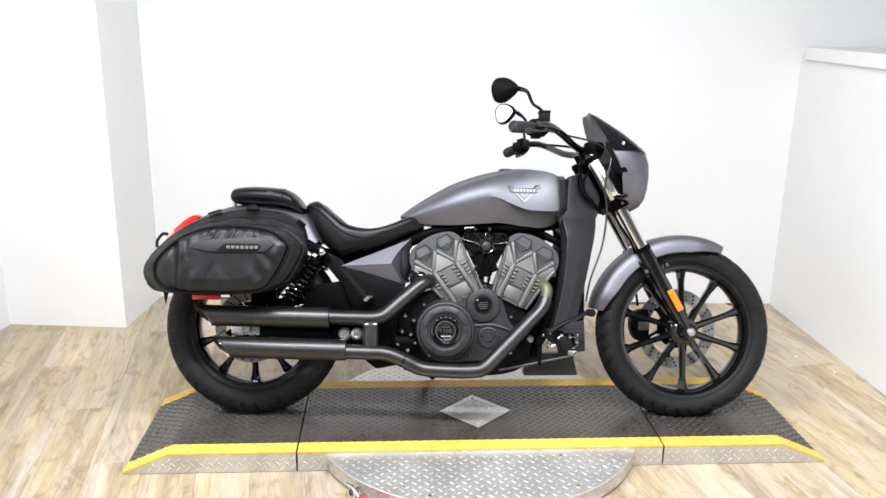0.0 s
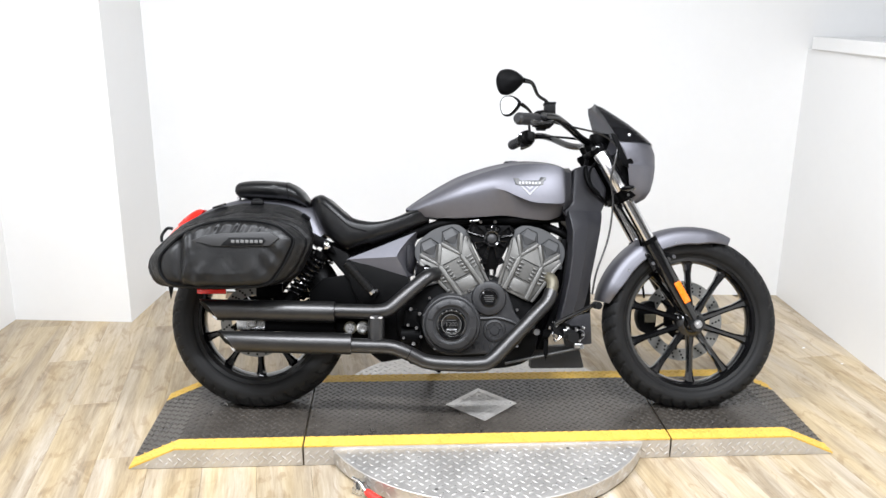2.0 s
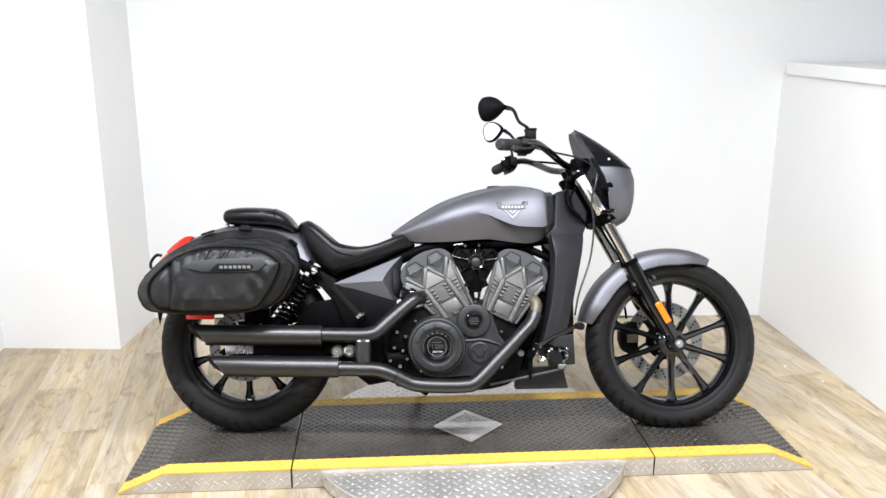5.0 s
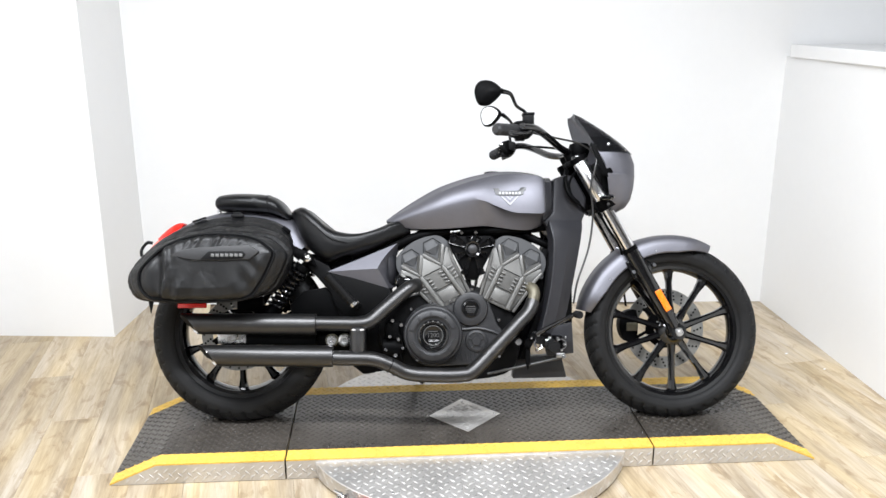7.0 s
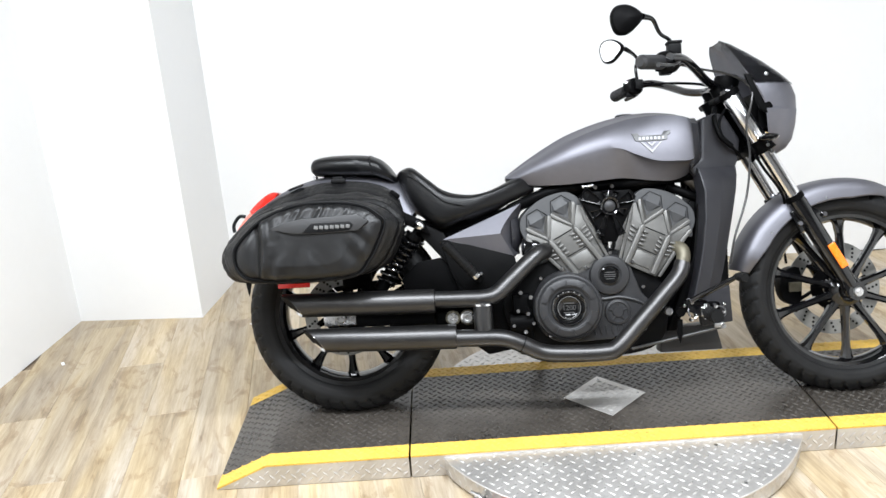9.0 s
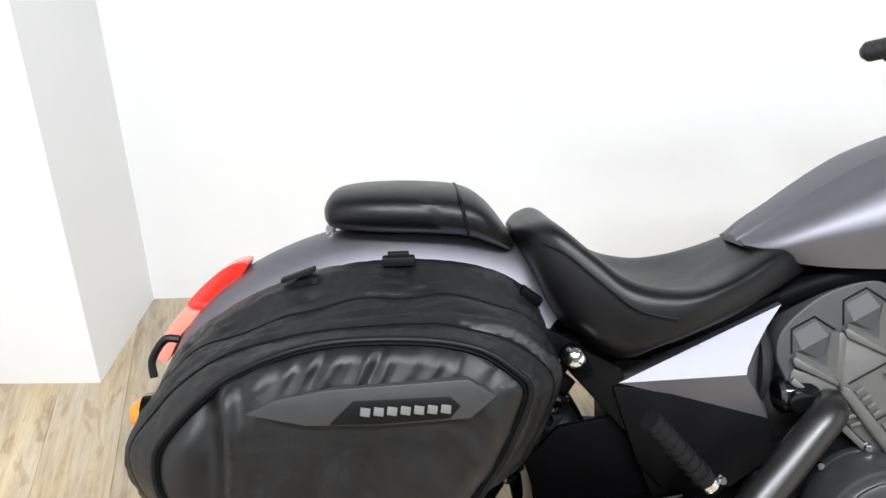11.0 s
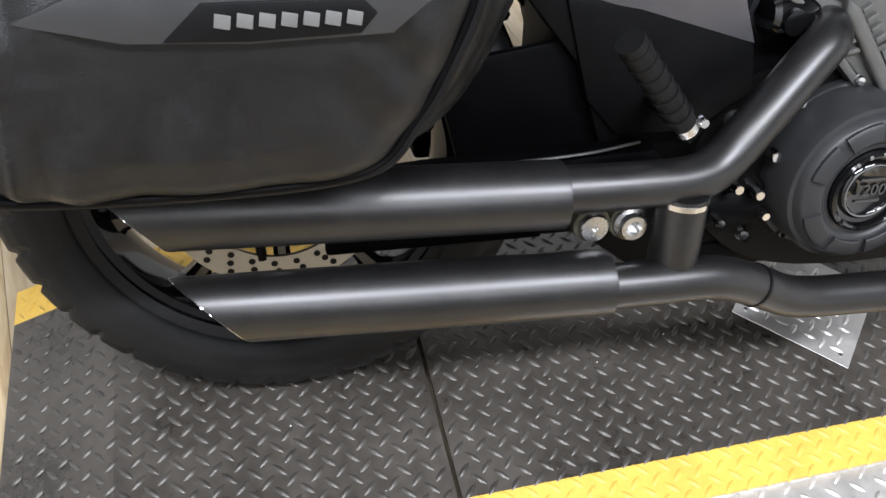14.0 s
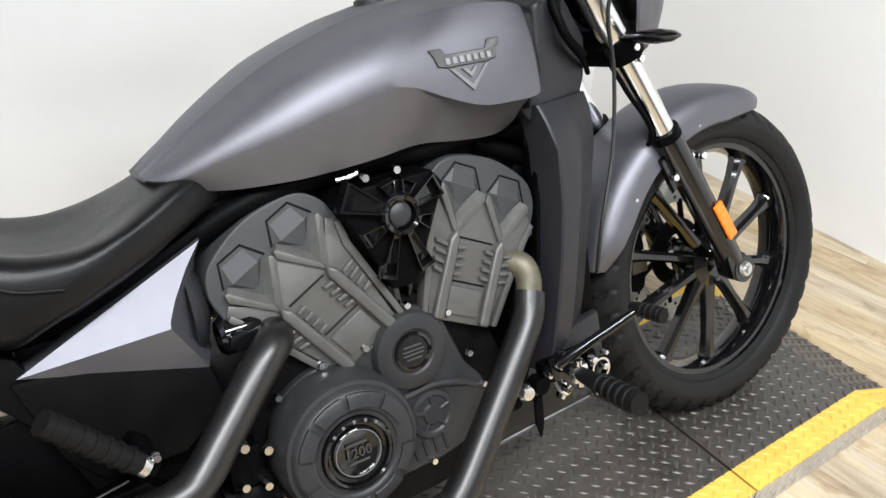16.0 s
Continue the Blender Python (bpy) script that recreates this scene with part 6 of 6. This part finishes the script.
# padded front panel with gathers above the patch and soft folds at the tail
rings = []
levels = [(0.985 - 0.03 * k, -0.297 - 0.022 * (1 - (1 - min(1, k / 7)) ** 2) - 0.0008 * max(0, k - 7)) for k in range(17)] + [(0.42, -0.3275), (0.33, -0.328), (0.22, -0.3282), (0.1, -0.3282)]
dense = flat_curve(face, 2)
for f, y in levels:
    ring = []
    y = max(y, -0.3235)
    for x, z in dense:
        px, pz = CEN.x + (x - CEN.x) * f, CEN.z + (z - CEN.z) * f
        fade = min(1.0, (0.985 - f) * 16)
        # fine slanting gathers under the upper seam
        up = max(0.0, min(1.0, (pz - 0.598) / 0.022))
        t = px - 0.55 * (pz - 0.62) + 0.004 * noise.noise(Vector((px * 30, pz * 30, 4)))
        ridge = math.sin(t * 215 + 6.5 * noise.noise(Vector((t * 13, 2, 0))))
        ridge = ridge * abs(ridge) ** 0.4 * (0.25 + 1.3 * abs(noise.noise(Vector((t * 26, 5, pz * 12)))))
        # broad soft folds down the tail and towards the front end
        tail = math.exp(-((px + 0.982 + 0.12 * (pz - 0.54) ** 2 * 10) / 0.012) ** 2) * min(1.0, max(0.0, (pz - 0.44) / 0.03))
        dip = math.exp(-((px + 1.012) / 0.016) ** 2) - 0.7 * math.exp(-((px + 0.950) / 0.018) ** 2)
        front = math.sin((px + 0.9 * pz) * 90) * max(0.0, min(1.0, (px + 0.74) / 0.06)) * 0.5
        low = 0.5 * math.sin(px * 70 + 2.5 * noise.noise(Vector((px * 5, pz * 5, 8)))) * max(0.0, min(1.0, (0.55 - pz) / 0.05))
        fold = (0.0030 * ridge * up - 0.015 * tail + 0.010 * dip + 0.0040 * front + 0.0042 * low) * fade
        ring.append(Vector((px, y + fold + (0.0012 * noise.noise(Vector((px * 14, 1, pz * 14))) + 0.0040 * max(0.0, 0.16 - abs(noise.noise(Vector((px * 9 + pz * 5, 6, pz * 4))))) ) * fade, pz)))
    rings.append(ring)
panel = part("front_panel", loft(rings), NYLON, bag, "padded nylon front panel with gathered folds", 60)
# grey patch with its plate; the maker's name stays plain marks
plate = part("name_patch", prism([(x, z + 0.011) for x, z in ((-0.965, 0.575), (-0.923, 0.591), (-0.861, 0.600), (-0.693, 0.606), (-0.658, 0.585), (-0.691, 0.560), (-0.80, 0.556), (-0.89, 0.559))], -0.3315, -0.315, 0.003), PATCH, bag, "grey rubber name patch")
part("name_plate", prism([(x, z + 0.011) for x, z in ((-0.862, 0.560), (-0.832, 0.586), (-0.715, 0.587), (-0.703, 0.576), (-0.716, 0.562), (-0.80, 0.5585))], -0.3330, -0.322, 0.0012), PIPING, plate, "black name plate")
for k in range(7):
    bar = box((0, 0, 0), (0.0120, 0.0016, 0.0098), 0.0007, Matrix.Rotation(radians(10), 3, "Y"))
    bar.transform(Matrix.Translation((-0.818 + 0.0162 * k, -0.3335, 0.5845)))
    part("name_mark", bar, LETTER, plate, "plain silver mark")
# straps, buckles and loops
part("buckle", joined(box((-0.772, -0.150, 0.7175), (0.046, 0.020, 0.012), 0.003), box((-0.772, -0.150, 0.726), (0.030, 0.014, 0.006), 0.002)), PIPING, bag, "black strap buckle")
part("strap_tab", box((-0.912, -0.150, 0.7035), (0.050, 0.018, 0.006), 0.0015, Matrix.Rotation(radians(-17), 3, "Y")), PIPING, bag, "black strap tab")
part("rear_loop", tube([(-1.083, -0.170, 0.630), (-1.103, -0.172, 0.630), (-1.120, -0.178, 0.606), (-1.118, -0.183, 0.584)], 0.0055, 8), PIPING, bag, "black web loop")
part("buckle", joined(box((-0.590, -0.165, 0.668), (0.034, 0.02, 0.014), 0.004, Matrix.Rotation(radians(35), 3, "Y"))), BLACK, bag, "black strap buckle")
part("strap_end", prism([(-1.078, 0.448), (-1.056, 0.446), (-1.060, 0.42), (-1.067, 0.390), (-1.074, 0.42)], -0.232, -0.226, 0.001), PIPING, bag, "hanging strap end")

# the top roll bulges out from the fender
for ob in (body, *[q for q in bag.children if q.name.startswith(("buckle", "strap_tab"))]):
    for v in ob.data.vertices:
        f = max(0.0, min(1.0, (v.co.z - 0.60) / 0.06)) * max(0.0, min(1.0, (v.co.y + 0.215) / 0.06))
        v.co.y -= 0.020 * f
        v.co.z += 0.006 * f

# the bag stands well clear of the wheel
for child in bag.children_recursive:
    for v in child.data.vertices:
        v.co.x = -0.70 + (v.co.x + 0.70) * 0.935
        v.co.y = -0.122 + (v.co.y + 0.122) * 1.08
        v.co.z += 0.010

# the tail sits a little further forward and lower than the wheel's line
TAIL = {"pillion_seat": 0.017, "seat_bracket": 0.020, "rear_fender": 0.014, "tail_light": 0.020, "brake_light": 0.020, "rear_turn_signal": 0.024, "rider_seat": 0.008, "seat_piping": 0.008}
for child in bike.children:
    shift = TAIL.get(child.name.split(".")[0], 0.0)
    if shift:
        for ob in (child, *child.children_recursive):
            ob.data.transform(Matrix.Translation((shift, 0, -0.3 * shift)))

# the bike and its bag trued to the line of the frame
for child in (*bike.children_recursive, *bag.children_recursive):
    for v in child.data.vertices:
        x, y, z = v.co
        v.co = (x * (1.004 + 0.016 * z), y, z - 0.0072 + 0.042 * y + 0.014 * z * z)

# ---- board leaning flat on the west wall ----
WEATHERED = material("weathered_dark_wood", (0.10, 0.082, 0.07), 0.6, spread=0.5, scale=16, bump=0.4, bump_scale=60)
PAPER = material("white_board", (0.82, 0.82, 0.82), 0.35, spread=0.02, scale=4)
along = Vector((-2.244 + 2.081, 0.387 - 1.198, 0)).normalized()
start = Vector((-2.081, 1.198, 0)) + along * 0.70
BOARD_AT = Matrix.Translation(start + Vector((-along.y, along.x, 0)) * 0.003) @ Matrix.Rotation(math.atan2(along.y, along.x), 4, "Z")
board = thing("framed_board", "white board in a weathered dark wooden frame hung on the wall", "framed board", "", BOARD_AT)
BW, BH, B0, BR = 0.95, 1.15, 0.085, 0.068
part("board_panel", box((BW / 2, 0.010, B0 + BH / 2), (BW - 0.05, 0.010, BH - 0.05)), PAPER, board, "plain white board panel", 0)
for c, s in (((BR / 2, 0.017, B0 + BH / 2), (BR, 0.030, BH)), ((BW - BR / 2, 0.017, B0 + BH / 2), (BR, 0.030, BH)), ((BW / 2, 0.0172, B0 + BR / 2), (BW - 2 * BR - 0.002, 0.0296, BR)), ((BW / 2, 0.0172, B0 + BH - BR / 2), (BW - 2 * BR - 0.002, 0.0296, BR))):
    bm = box(c, s, 0.003)
    for v in bm.verts:
        v.co += Vector((noise.noise(v.co * 14), noise.noise(v.co * 14 + Vector((3, 0, 0))), noise.noise(v.co * 17))) * 0.002
    part("frame_rail", bm, WEATHERED, board)

# ---- locking clamp on the turntable's rim ----
clamp = thing("turntable_clamp", "steel toggle clamp with a red grip on the turntable rim", "clamp", "", pose(-0.445, -0.428, 0.0, 0, 0, -32))
part("clamp_base", joined(box((0, 0.028, 0.012), (0.05, 0.045, 0.022), 0.004), box((-0.012, 0.018, 0.032), (0.010, 0.030, 0.030), 0.003), box((0.012, 0.018, 0.032), (0.010, 0.030, 0.030), 0.003)), STEEL, clamp)
part("clamp_arm", tube([(-0.03, 0.02, 0.05), (0.0, 0.012, 0.048), (0.03, 0.0, 0.032), (0.05, -0.006, 0.028)], 0.0055, 10), STEEL, clamp)
part("clamp_grip", tube([(0.034, 0.0, 0.032), (0.046, -0.004, 0.029), (0.088, -0.014, 0.022), (0.098, -0.016, 0.020)], [0.009, 0.0125, 0.0135, 0.010], 18, 4), REDPLASTIC, clamp, "red plastic clamp grip")

# ---- litter on the floor ----
for x, y, s in ((-2.02, 0.78, 0.012), (-1.30, 1.03, 0.007), (-1.18, 0.98, 0.005), (1.58, 0.60, 0.008), (1.66, 0.42, 0.006)):
    bm = box((0, 0, s * 0.16), (s * 2.2, s, s * 0.3), s * 0.1)
    ob = part("paper_scrap", bm, PAPER, None, "", 0)
    tagged(ob, "tiny pale scrap lying on the boards", "litter", "floor scraps")
    ob.matrix_world = pose(x, y, 0.0004, 0, 0, 40 * x * y)

# ---- grit on the deck ----
rng = random.Random(11)
grit = bmesh.new()
for _ in range(90):
    x, y, r = rng.uniform(-1.0, 1.0), rng.uniform(-0.20, 0.20), rng.uniform(0.0006, 0.0018)
    a = rng.uniform(0, 6.28)
    base = [grit.verts.new((x + r * math.cos(a + t), y + r * math.sin(a + t) * 0.7, TOP + 0.0002)) for t in (0, 2.1, 4.2)]
    peak = grit.verts.new((x, y, TOP + r))
    for i in range(3):
        grit.faces.new((base[i], base[(i + 1) % 3], peak))
specks = part("grit", grit, PAPER, None, "", 0)
specks.matrix_world = DECK
tagged(specks, "pale grit and dust specks on the tread plate", "grit", "", "stuff")

# ---- floor boards ----
BOARD_W, BOARD_L, BOARD_TURN = 0.178, 1.22, -84.0
boards = []
for kind in range(3):
    bm = box((0, 0, -0.004), (BOARD_L - 0.0006, BOARD_W - 0.0006, 0.008), 0.0005, None, 1)
    boards.append(mesh_of("board", bm, WOOD, 0))
turn = Matrix.Rotation(radians(BOARD_TURN), 4, "Z")
for j in range(-24, 25):
    off = (j * 0.437) % BOARD_L
    for i in range(-5, 6):
        c = turn @ Vector((i * BOARD_L + off, j * BOARD_W, 0))
        if -5.4 < c.y < 1.85 and -2.28 + 0.147 * (c.y - 1.2) < c.x < 2.4 + 0.114 * (c.y - 1.2):
            ob = new("board", boards[(i + j) % 3])
            ob.parent = floor
            ob.matrix_basis = Matrix.Translation(c) @ turn
